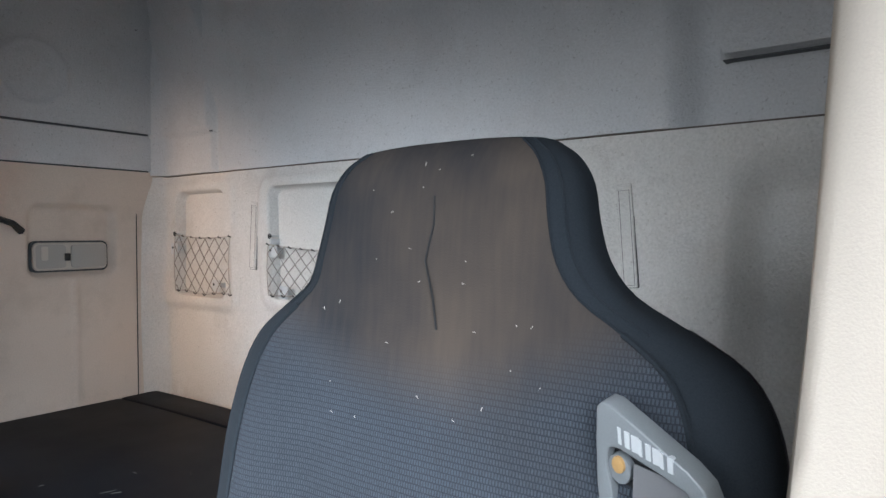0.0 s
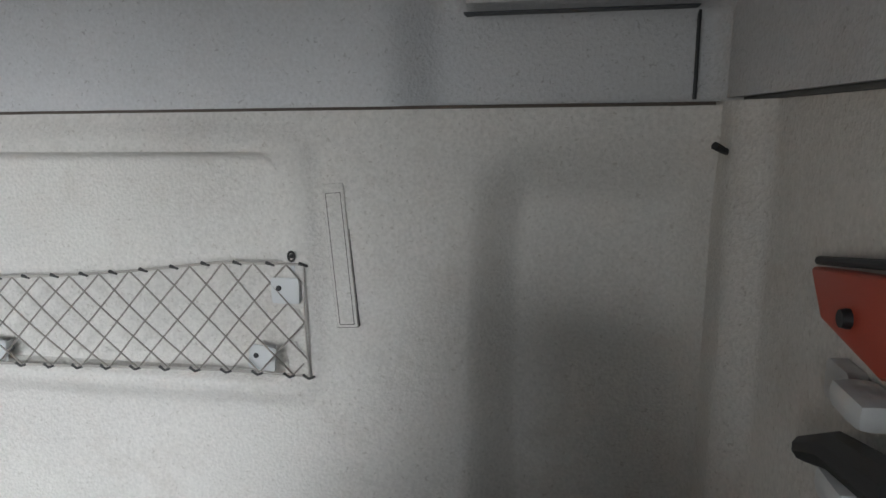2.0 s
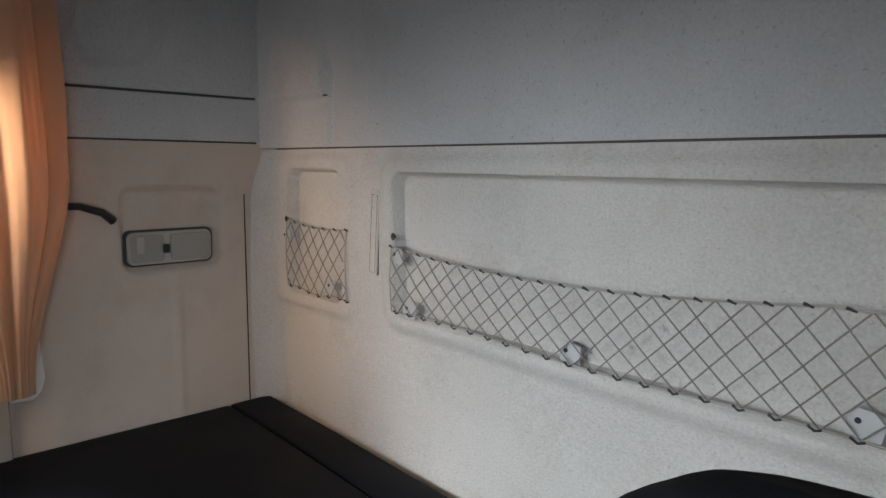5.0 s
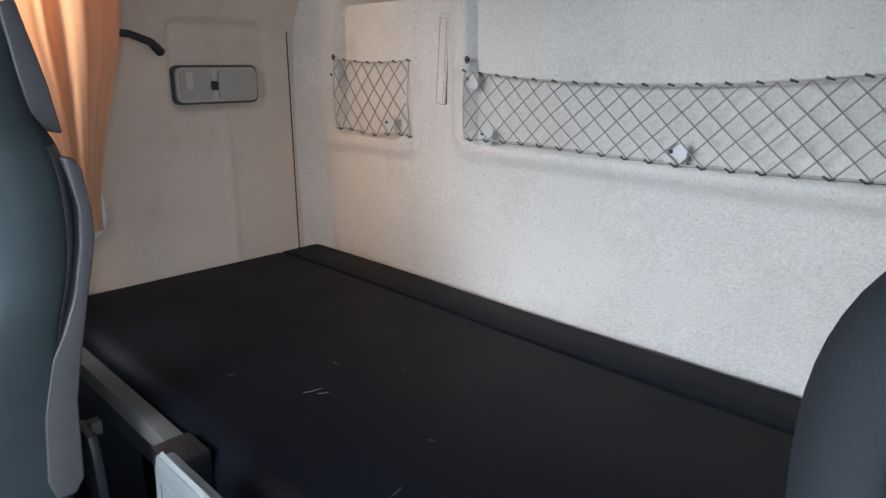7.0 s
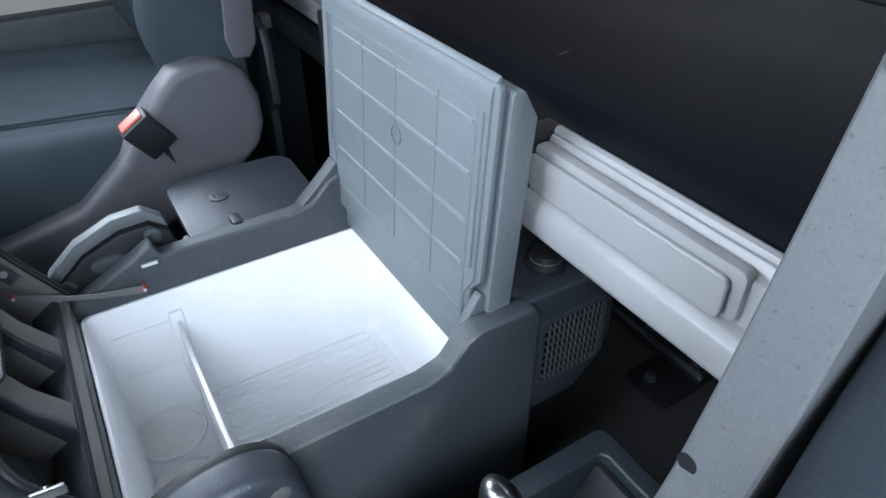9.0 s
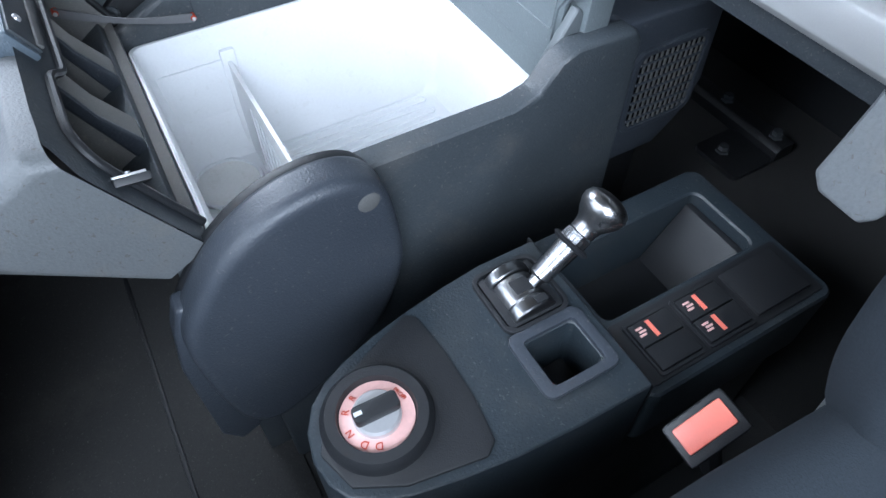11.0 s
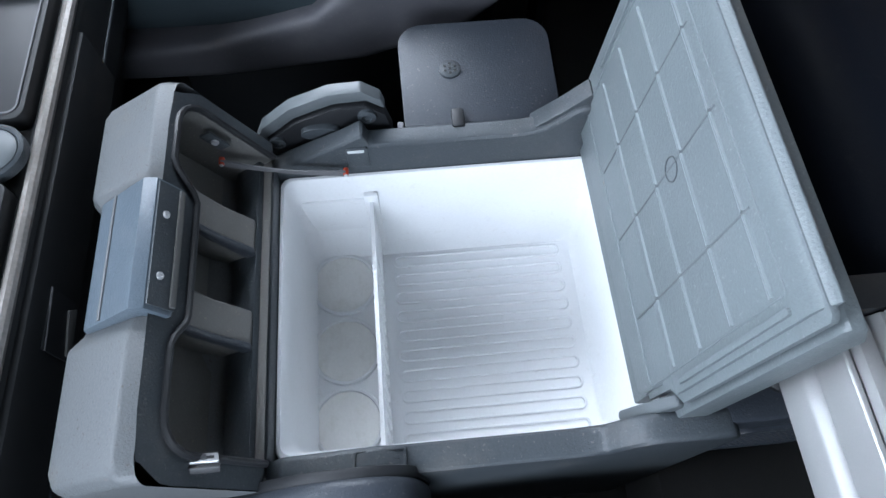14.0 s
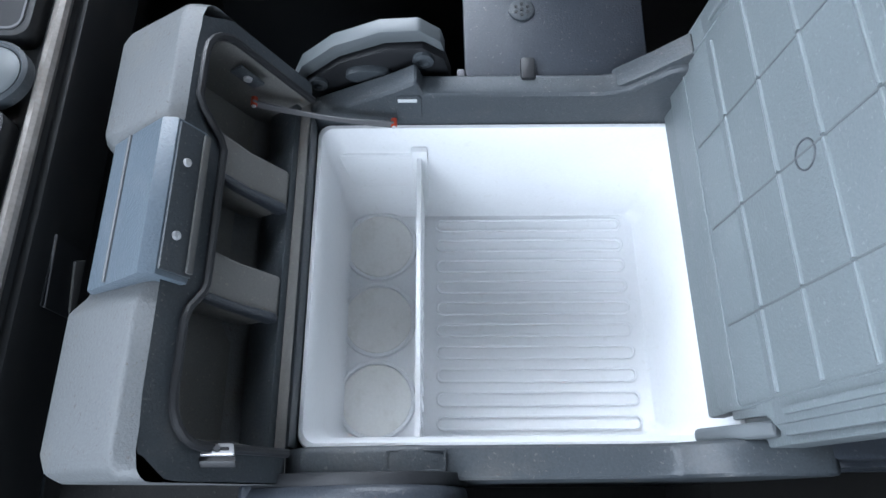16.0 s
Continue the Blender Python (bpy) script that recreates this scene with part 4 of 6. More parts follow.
    if i > 0:
        base = [(-1.48, 0.66), (-1.30, 0.668), (-1.16, 0.70), (-1.09, 0.755), (-1.05, 0.81), (-1.021, 0.841), (-0.994, 0.866), (-0.96, 0.876), (-0.925, 0.873), (-0.895, 0.852), (-0.879, 0.81), (-0.878, 0.765), (-0.89, 0.732), (-0.925, 0.70), (-0.97, 0.66), (-1.1, 0.62), (-1.3, 0.605), (-1.48, 0.61)]
        edge = [(-0.862, 0.880), (-0.854, 0.997), (-0.844, 1.045), (-0.821, 1.142), (-0.811, 1.18), (-0.801, 1.225), (-0.800, 1.262), (-0.805, 1.315), (-0.812, 1.330), (-0.826, 1.332), (-0.824, 1.322), (-0.817, 1.263), (-0.822, 1.216), (-0.839, 1.146), (-0.858, 1.10), (-0.878, 1.064), (-0.890, 1.02), (-0.898, 0.985), (-0.908, 0.892), (-0.900, 0.860), (-0.875, 0.858)]
        under(part("side_strip", prism(edge, "x", cx + 0.18, cx + 0.2395), M_MAUVE, bevel=0.006, seg=3), th)
        under(part("headrest_strip", prism([(-0.794, 1.352), (-0.803, 1.42), (-0.826, 1.530), (-0.846, 1.522), (-0.838, 1.44), (-0.828, 1.362)], "x", cx + 0.09, cx + 0.143), M_MAUVE, bevel=0.005, seg=3), th)
    else:
        base = [(-0.932, 0.780), (-0.924, 0.806), (-0.905, 0.815), (-0.85, 0.80), (-0.84, 0.62), (-0.868, 0.60), (-0.884, 0.64), (-0.892, 0.665), (-0.915, 0.740)]
    under(part("recliner_cover", prism(base, "x", xs - 0.03 if i > 0 else xs - 0.004, max(xs - i * 0.03, xs + i * 0.03) if i > 0 else xs + 0.006), M_MAUVE if i > 0 else M_LIGHT, bevel=0.016 if i > 0 else 0.008, seg=4), th)
    under(part("base_shell", box(cx - 0.2, cx + 0.2, -1.39 + dy, -0.82 + dy, 0.58, 0.668), M_NAVY, bevel=0.02, seg=3), th)
    under(part("pedestal", prism([(-1.32 + dy, FLOOR), (-0.84 + dy, FLOOR), (-0.88 + dy, 0.58), (-1.30 + dy, 0.58)], "x", cx - 0.19, cx + 0.19), M_BLACK, bevel=0.02), th)
    if i > 0:
        buckle(th, Vector((cx + 0.268, -0.978 + dy, 0.815)), Vector((0.15, -0.55, 0.8)), Vector((0, 0.10, -0.9)))
    return th


seat("passenger_seat", -0.667, 1, "dark blue-grey cloth passenger seat with mauve-grey plastic sides", dy=-0.085, levels=P_LEVELS)
d_seat = seat("driver_seat", 0.684, -1, "worn dark grey cloth driver's seat with integral headrest and belt plate", cover=0.197, cushion=0.86, hx=-0.013, panel=0.83, levels=D_LEVELS, side=M_HSIDE)
lint = bmesh.new()
rnd = random.Random(8)
lv = smooth_levels(LEVELS)
for k in range(30):
    q = min(len(lv) - 1, int(rnd.uniform(24, 50)))
    z, w, yf, yr, bo = lv[q]
    x = rnd.uniform(-0.72, 0.72) * w
    a, l = rnd.uniform(0, 6.3), rnd.uniform(0.0005, 0.0016)
    y = yf - 0.0006 + 0.012 * max(0, abs(x) / w - 0.5)
    dx, dz = l * math.cos(a), l * math.sin(a)
    tube([(0.671 + x - dx, y, z - dz), (0.671 + x + dx, y - 0.0003, z + dz)], 0.00028, 4, lint)
tagged(under(part("lint", lint, M_CREAM), d_seat), "pale lint flecks on the cloth", kind="stuff")
buckle(d_seat, Vector((0.459, -0.978, 0.722)), Vector((0.12, -0.50, 0.85)), Vector((0.12, 0.25, -0.8)))

# driver's belt outlet on the outer shoulder
def plate_at(px, pz):
    return (px * 0.000337, -pz * 0.000382)


rim_out = [plate_at(*q) for q in ((-97, -100), (-85, -112), (-65, -109), (75, -30), (103, -7), (113, 20), (108, 85), (85, 112), (-90, 112), (-113, 85), (-113, 35), (-105, -45))]
rim_in = [plate_at(*q) for q in ((-81, -29), (-73, -36), (-57, -37), (25, -12), (70, 5), (82, 23), (80, 70), (66, 85), (-62, 85), (-80, 70), (-82, 30), (-86, -8))]
BP = pose(0.8755, -0.812, 1.317, 10, 0, -12)
pl = part("belt_plate", frame_prism(rim_out, rim_in, "y", -0.007, 0.010), M_PLATE, label="pale grey belt outlet plate", bevel=0.003, seg=3)
pl.matrix_world = BP
under(pl, d_seat)
for nm, prof, m_, d0, d1 in (("slot", rim_in, M_BLACK, 0.002, 0.006), ("slot_lip", [plate_at(-84 + 44 * math.cos(k * math.tau / 16) * 0.55 + 18, 4 + 26 * math.sin(k * math.tau / 16)) for k in range(16)], M_PLATE, -0.004, 0.004),
                             ("amber_flag", [plate_at(-64 + 13 * math.cos(k * math.tau / 14), -6 + 15 * math.sin(k * math.tau / 14)) for k in range(14)], mat("amber", (0.46, 0.28, 0.11), 0.5, bump=0), -0.0062, 0.004),
                             *(("mark_bar", [plate_at(-53 + k * 13.5, -76 + k * 4.0), plate_at(-53 + k * 13.5 + 6 + 4 * (k % 3), -76 + k * 4.0 + 2), plate_at(-54 + k * 13.5 + 6 + 4 * (k % 3), -48 + k * 3.6 + 2), plate_at(-54 + k * 13.5, -48 + k * 3.6)], M_CLIP, -0.0078, -0.004) for k in range(8))):
    o = part(nm, prism(prof, "y", d0, d1), m_, bevel=0.001 if nm in ("slot_lip", "amber_flag") else 0)
    o.matrix_world = BP
    under(o, d_seat)
strap = part("belt_strap", loft([[(0.8845 + dx * 0.0205 + k * 0.002, -0.8145 - 0.010 * math.sin(k) - dy * 0.0012, 1.318 - dx * 0.004 - 0.055 * k) for dx, dy in ((-1, 0), (1, 0), (1, 1), (-1, 1))] for k in (0, 0.3, 0.6, 1.0, 1.6, 2.4)]), M_BAND)
under(strap, d_seat)
under(part("headrest_seam", tube([(0.684 + dx, y + 0.0002, z) for dx, y, z in ((0.0, -0.7768, 1.492), (0.002, -0.7803, 1.47), (-0.004, -0.7845, 1.44), (0.004, -0.785, 1.41), (0.008, -0.786, 1.385))], 0.0009, 5), M_BLACK), d_seat)

# driver's armrest, swung up beside the backrest
arm = thing("armrest", (0.425, -0.92, 0.82), "grey armrest bar folded up beside the driver's seat", "armrest")


def arm_y(z):
    return -0.930 + 0.095 * (z - 0.90)


sec = []
for z, xl, xr, t in ((0.872, 0.420, 0.444, 0.030), (0.880, 0.413, 0.450, 0.036), (0.92, 0.4175, 0.4545, 0.040), (1.0, 0.4225, 0.458, 0.040), (1.08, 0.426, 0.459, 0.040), (1.16, 0.429, 0.461, 0.038), (1.205, 0.431, 0.462, 0.034), (1.217, 0.435, 0.459, 0.024)):
    sec.append([(xl, arm_y(z), z), (xr, arm_y(z) - 0.001, z), (xr, arm_y(z) + t, z), (xl, arm_y(z) + t, z)])
under(part("bar", loft(sec), M_LIGHT, bevel=0.004, seg=3), arm)
for x, z in ((0.4335, 1.135), (0.4525, 1.137)):
    under(part("rivet", lathe([(0, 0), (0.0042, 0), (0.0036, 0.0022), (0.0016, 0.0032), (0, 0.0034)], (x, arm_y(z), z), (0, -1, 0), 16), M_BAND), arm)
# Black pieces laid on the bar paint the dark of hole and recess.
under(part("hole", lathe([(0, 0), (0.0058, 0), (0.0058, 0.0006), (0, 0.0006)], (0.4245, arm_y(0.934), 0.934), (0, -1, 0), 20), M_BLACK), arm)
under(part("recess", loft([[(0.4355, arm_y(z) - 0.0006, z), (0.4580, arm_y(z) - 0.0016, z), (0.4580, arm_y(z) + 0.01, z), (0.4355, arm_y(z) + 0.01, z)] for z in (1.145, 1.206)]), M_BLACK), arm)
for x in (0.4345, 0.4592):
    under(part("side_lip", loft([[(x - 0.0014, arm_y(z) - 0.004, z), (x + 0.0014, arm_y(z) - 0.004, z), (x + 0.0014, arm_y(z) + 0.01, z), (x - 0.0014, arm_y(z) + 0.01, z)] for z in (1.150, 1.208)]), M_LIGHT, bevel=0.001), arm)
rip = [(0.4395 + k * 0.00045, -0.0030 - 0.0028 * abs(math.sin(k * 0.5))) for k in range(39)]
wheel = loft([[(x, arm_y(z) + d - b_, z) for x, d in rip] + [(rip[-1][0], arm_y(z) + 0.004, z), (rip[0][0], arm_y(z) + 0.004, z)] for z, b_ in ((1.150, -0.001), (1.156, 0.001), (1.172, 0.002), (1.188, 0.001), (1.194, -0.001))])
under(part("adjuster_wheel", wheel, M_LENS, label="white ribbed adjuster wheel"), arm)


# ---- fridge console between the seats ----
con = thing("fridge_console", (-0.02, -1.0, FLOOR), "charcoal plastic console with an open white-lined cool box", "cool box")
side_r = [(-1.205, FLOOR), (-1.205, 0.700), (-1.185, 0.728), (-1.10, 0.742), (-1.075, 0.738), (-0.925, 0.738), (-0.90, 0.745), (-0.880, 0.770), (-0.862, 0.778), (-0.798, 0.776), (-0.790, 0.765), (-0.790, FLOOR)]
under(part("side_panel", prism(side_r, "x", 0.140, 0.166), M_CHAR, bevel=0.006, seg=3), con)
side_l = [(-1.205, FLOOR), (-1.205, 0.705), (-1.12, 0.748), (-1.098, 0.762), (-1.092, 0.742), (-0.925, 0.742), (-0.90, 0.748), (-0.872, 0.775), (-0.862, 0.780), (-0.79, 0.778), (-0.79, FLOOR)]
under(part("side_panel", prism(side_l, "x", -0.196, -0.172), M_CHAR, bevel=0.006, seg=3), con)
under(part("front_rim", box(-0.172, 0.140, -1.232, -1.1985, FLOOR, 0.716), M_CHAR, bevel=0.004), con)
under(part("front_strip", box(-0.165, 0.135, -1.222, -1.206, 0.716, 0.7185), M_DUSTY, bevel=0.001), con)
under(part("rear_panel", box(-0.172, 0.140, -0.8195, -0.795, FLOOR, 0.74), M_CHAR, bevel=0.004), con)
under(part("base", box(-0.172, 0.140, -1.198, -0.820, FLOOR, 0.505), M_BLACK), con)
RIM, BOT = 0.693, 0.520


def ring(prof, z):
    return [(x, y, z) for x, y in prof]


tubm = bmesh.new()
rings = [ring(rrect(-0.1715, 0.1395, -1.198, -0.820, 0.012, 6), 0.508), ring(rrect(-0.1715, 0.1395, -1.198, -0.820, 0.012, 6), RIM - 0.003), ring(rrect(-0.1705, 0.1385, -1.197, -0.821, 0.012, 6), RIM),
         ring(rrect(-0.167, 0.135, -1.1935, -0.8245, 0.012, 6), RIM), ring(rrect(-0.165, 0.133, -1.1915, -0.8265, 0.012, 6), RIM - 0.004),
         ring(rrect(-0.160, 0.128, -1.189, -0.829, 0.016, 6), RIM - 0.03), ring(rrect(-0.154, 0.122, -1.188, -0.833, 0.018, 6), BOT + 0.012), ring(rrect(-0.147, 0.115, -1.185, -0.842, 0.016, 6), BOT)]
loft(rings, bm=tubm)
under(part("liner", tubm, M_WHITE, label="white moulded cool box liner", angle=50), con)
dv = bmesh.new()
xs_ = [-0.161, -0.0950] + [v for k in range(12) for v in (-0.0865 + k * 0.0170, -0.0785 + k * 0.0170)] + [0.1205, 0.131]
zs_ = [BOT + 0.001, 0.536, 0.628, 0.658]
solid = lambda i, j: 0 <= i < len(xs_) - 1 and 0 <= j < 3 and (j != 1 or i == 0 or i == len(xs_) - 2 or i % 2 == 0)
vv = {}


def dvert(i, j, y):
    if (i, j, y) not in vv:
        vv[i, j, y] = dv.verts.new((xs_[i], y, zs_[j] - (0.004 * (1 - i / len(xs_)) if j == 3 else 0)))
    return vv[i, j, y]


for i in range(len(xs_) - 1):
    for j in range(3):
        if not solid(i, j):
            continue
        for y in (-1.1010, -1.0965):
            dv.faces.new((dvert(i, j, y), dvert(i + 1, j, y), dvert(i + 1, j + 1, y), dvert(i, j + 1, y)))
        for di, dj, p, q in ((-1, 0, (i, j), (i, j + 1)), (1, 0, (i + 1, j), (i + 1, j + 1)), (0, -1, (i, j), (i + 1, j)), (0, 1, (i, j + 1), (i + 1, j + 1))):
            if not solid(i + di, j + dj):
                dv.faces.new((dvert(*p, -1.1010), dvert(*q, -1.1010), dvert(*q, -1.0965), dvert(*p, -1.0965)))
under(part("divider", dv, M_WHITE, label="thin white slotted divider plate"), con)
under(part("divider_seat", box(-0.161, -0.154, -1.107, -1.090, 0.53, 0.668), M_WHITE, bevel=0.003), con)
under(part("liner_step", prism([(-1.190, 0.520), (-1.190, 0.656), (-1.105, 0.656), (-1.105, 0.520)], "x", -0.162, -0.1565), M_WHITE, bevel=0.002), con)
for k in range(3):
    x = -0.108 + k * 0.092
    under(part("bottle_ring", lathe([(0.0395, 0.0), (0.0405, 0.0035), (0.0435, 0.0035), (0.0450, 0.0), (0.0395, 0.0)], (x, -1.150, BOT + 0.0002), n=40), M_WHITE), con)
    under(part("bottle_seat", lathe([(0.0, 0.0), (0.0394, 0.0), (0.0390, 0.0008), (0.0, 0.0008)], (x, -1.150, BOT + 0.0002), n=40), M_SEATDISC), con)
for k in range(10):
    x = -0.134 + k * 0.0262
    under(part("floor_rib", frame_prism(rrect(x - 0.0085, x + 0.0085, -1.083, -0.856, 0.008, 4), rrect(x - 0.0055, x + 0.0055, -1.080, -0.859, 0.005, 4), "z", BOT - 0.001, BOT + 0.0028), M_WHITE, bevel=0.0006, seg=1), con)
under(part("catch_frame", frame_prism(rrect(0.1435, 0.1600, -1.119, -1.073, 0.002), rrect(0.1455, 0.1580, -1.117, -1.075, 0.002), "z", 0.736, 0.7405), M_CHAR, bevel=0.0006, seg=1), con)
under(part("catch", box(0.149, 0.153, -1.113, -1.079, 0.7365, 0.7395), M_CHAR, bevel=0.001), con)
under(part("catch", prism(rrect(-1.118, -1.094, 0.706, 0.742, 0.003), "x", -0.173, -0.1700), M_CHAR, bevel=0.001), con)
under(part("catch_bar", box(-0.1702, -0.1690, -1.116, -1.098, 0.735, 0.739), M_CLIP), con)
under(part("hinge_arm", prism([(-0.915, 0.742), (-0.87, 0.742), (-0.848, 0.785), (-0.858, 0.795), (-0.885, 0.768)], "x", -0.200, -0.178), M_CHAR, bevel=0.003), con)
under(part("hinge_tab", prism([(-0.885, 0.742), (-0.858, 0.742), (-0.838, 0.79), (-0.850, 0.80)], "x", 0.130, 0.141), M_ARC, bevel=0.004, seg=3), con)

# lid, standing open
lid = thing("cool_box_lid", (-0.03, -0.84, 0.70), "grey plastic cool box lid standing open with a ribbed inner face", "lid")
TL = Matrix.Translation((0.0, -0.863, 0.700)) @ Matrix.Rotation(radians(-4.0), 4, "X")


def lid_part(name, bm, m, bevel=0.0, seg=2, label=""):
    o = part(name, bm, m, bevel=bevel, seg=seg, label=label)
    o.data.transform(TL)
    return under(o, lid)


lid_part("inner_panel", prism([(0.0, 0.112), (0.0, 0.296), (0.0012, 0.3025), (0.0040, 0.3085), (0.0080, 0.3125), (0.0095, 0.3130), (0.0095, 0.112)], "x", -0.2030, 0.1345), M_GREY, 0.0016, 2)
lid_part("lower_panel", prism([(-0.2030, 0.036), (0.1130, 0.036), (0.1190, 0.048), (0.1200, 0.090), (0.1330, 0.1118), (-0.2030, 0.1118)], "y", 0.0004, 0.0095), M_GREY, 0.0012, 2)
lid_part("lower_lip", box(-0.196, 0.118, 0.0085, 0.024, 0.0, 0.050), M_GREY, 0.003)
lid_part("edge_step", prism([(-0.2085, 0.052), (0.1250, 0.052), (0.1270, 0.098), (0.1420, 0.116), (0.1430, 0.3050), (0.1390, 0.3085), (-0.2045, 0.3085), (-0.2085, 0.3050)], "y", 0.0028, 0.0082), M_GREY, 0.0012, 2)
# Black sheet added as the dark slit between inner panel and shell.
lid_part("seal", prism([(-0.2020, 0.056), (0.1200, 0.056), (0.1210, 0.100), (0.1360, 0.118), (0.1360, 0.3000), (-0.2020, 0.3000)], "y", 0.0078, 0.0130), M_BLACK, label="black rubber seal")
lid_part("outer_shell", prism([(0.0125, 0.050), (0.0360, 0.050), (0.0400, 0.062), (0.0410, 0.278), (0.0250, 0.3025), (0.0155, 0.3025), (0.0125, 0.2985)], "x", -0.2110, 0.1470), M_GREY, 0.0022, 2)
lid_part("border_groove", frame_prism(rrect(-0.180, 0.1185, 0.068, 0.284, 0.006), rrect(-0.1785, 0.1170, 0.0695, 0.2825, 0.005), "y", -0.0008, 0.001), M_GREY, 0.0004, 1)
for x0, x1 in ((-0.1905, -0.1850), (0.1245, 0.1295)):
    lid_part("edge_ridge", prism(rrect(x0, x1, 0.126, 0.282, 0.002), "y", -0.0022, 0.001), M_GREY, 0.0010, 2)
GROOVES = (-0.097, -0.022, 0.057)
for x in GROOVES:
    lid_part("groove", box(x - 0.0007, x + 0.0007, -0.0005, 0.001, 0.074, 0.276), M_ARC)
for z in (0.122, 0.1705, 0.2195, 0.2685):
    for x0, x1 in zip((-0.1700,) + GROOVES, GROOVES + (0.1160,)):
        lid_part("rib", prism([(0.001, z - 0.0032), (-0.0003, z - 0.0028), (-0.0019, z + 0.0006), (-0.0015, z + 0.0016), (0.001, z + 0.0024)], "x", x0 + 0.0014, x1 - 0.0014), M_RIB_HIGHLIGHT)
lid_part("round_boss", tube([(-0.020 + 0.0098 * math.cos(k * math.tau / 28), 0.0, 0.2000 + 0.0098 * math.sin(k * math.tau / 28)) for k in range(29)], 0.0008, 6), M_CHAR)

# elastic band from the flap to the console
band = thing("elastic_band", (-0.163, -1.18, 0.71), "flat grey elastic band with two red rivets", "band")
B0, B1 = Vector((-0.158, -1.243, 0.759)), Vector((-0.163, -1.121, 0.714))
bsec = []
for k in range(13):
    f = k / 12
    p = B0.lerp(B1, f) + Vector((0.004, 0, -0.006 * math.sin(math.pi * f)))
    w = 0.0040 + 0.0010 * math.cos(math.tau * f)
    bsec.append([(p.x, p.y, p.z + w), (p.x + 0.0016, p.y, p.z + w), (p.x + 0.0016, p.y, p.z - w), (p.x, p.y, p.z - w)])
under(part("strip", loft(bsec), M_BAND), band)
for b in (B0, B1):
    under(part("rivet", lathe([(0.0, -0.006), (0.0031, -0.006), (0.0031, 0.001), (0.0026, 0.0022), (0, 0.0024)], (b.x + 0.005, b.y, b.z), (1, 0, 0), 16), M_RED), band)
    under(part("rivet_head", lathe([(0.0, 0.0), (0.0021, 0.0), (0.0017, 0.0012), (0, 0.0014)], (b.x + 0.0074, b.y, b.z), (1, 0, 0), 12), M_CLIP), band)

# front flap: a shell that leans forward, open towards the rear, with divided pockets
flap = thing("storage_flap", (-0.015, -1.25, 0.72), "light grey storage flap tipped forward with dark pockets inside", "storage bin")
EU, EV, BO = Vector((0, -0.478, 0.878)), Vector((0, -0.878, -0.478)), Vector((0, -1.200, 0.730))
FX0, FX1 = -0.198, 0.168


def fl(x, u, v):
    return Vector((x, 0, 0)) + BO + EU * u + EV * v


def flap_part(name, bm, m, bevel=0.0, seg=2, label=""):
    """A mesh drawn in x, u, v, laid into the flap."""
    for v in bm.verts:
        v.co = fl(*v.co)
    return under(part(name, bm, m, bevel=bevel, seg=seg, label=label), flap)


outer = [(-0.006, 0.003), (0.128, 0.003), (0.138, 0.014), (0.136, 0.088), (0.124, 0.102), (0.092, 0.098), (-0.006, 0.050)]
inner = [(0.004, 0.003), (0.112, 0.003), (0.114, 0.014), (0.112, 0.070), (0.100, 0.078), (0.088, 0.078), (0.004, 0.040)]
shell_x = [(FX0, 0.86), (FX0 + 0.006, 0.96), (FX0 + 0.018, 1.0), (-0.092, 1.0), (-0.078, 0.90), (0.040, 0.90), (0.054, 1.0), (FX1 - 0.018, 1.0), (FX1 - 0.006, 0.96), (FX1, 0.86)]
so = bmesh.new()
loft([[(x, 0.06 + (u - 0.06) * k if u > 0.06 else u, v * (k if v > 0.02 else 1)) for u, v in outer] for x, k in shell_x], caps=False, bm=so)
for side in (0, -1):
    x, k = shell_x[side]
    so.faces.new([so.verts.new((x, 0.06 + (u - 0.06) * k if u > 0.06 else u, v * (k if v > 0.02 else 1))) for u, v in outer])
bmesh.ops.remove_doubles(so, verts=so.verts, dist=1e-5)
top = [f for f in so.faces if all(abs(v.co.z - 0.003) < 1e-4 for v in f.verts)]
bmesh.ops.delete(so, geom=top, context="FACES")
flap_part("shell", so, M_LIGHT, 0.003, 2, "light grey scuffed outer shell")


def gasket(du):
    """The wavy outline of the opening, in x and u, shrunk by du."""
    x0, x1, u0 = FX0 + 0.020 + du, FX1 - 0.022 - du, -0.004
    far, um, near = 0.124 - du, 0.095 - du, 0.110 - du
    pts = [(x0, u0)]
    for c in range(6):
        w = radians(180 - 90 * c / 5)
        pts.append((x0 + 0.03 + 0.03 * math.cos(w), far - 0.03 + 0.03 * math.sin(w)))
    for f in (0, 0.25, 0.5, 0.75, 1):
        pts.append((-0.108 + 0.034 * f, far + (um - far) * ss(0, 1, f)))
    for f in (0, 0.25, 0.5, 0.75, 1):
        pts.append((0.034 + 0.028 * f, um + (near - um) * ss(0, 1, f)))
    for c in range(6):
        w = radians(90 - 90 * c / 5)
        pts.append((x1 - 0.03 + 0.03 * math.cos(w), near - 0.03 + 0.03 * math.sin(w)))
    pts.append((x1, u0))
    return pts


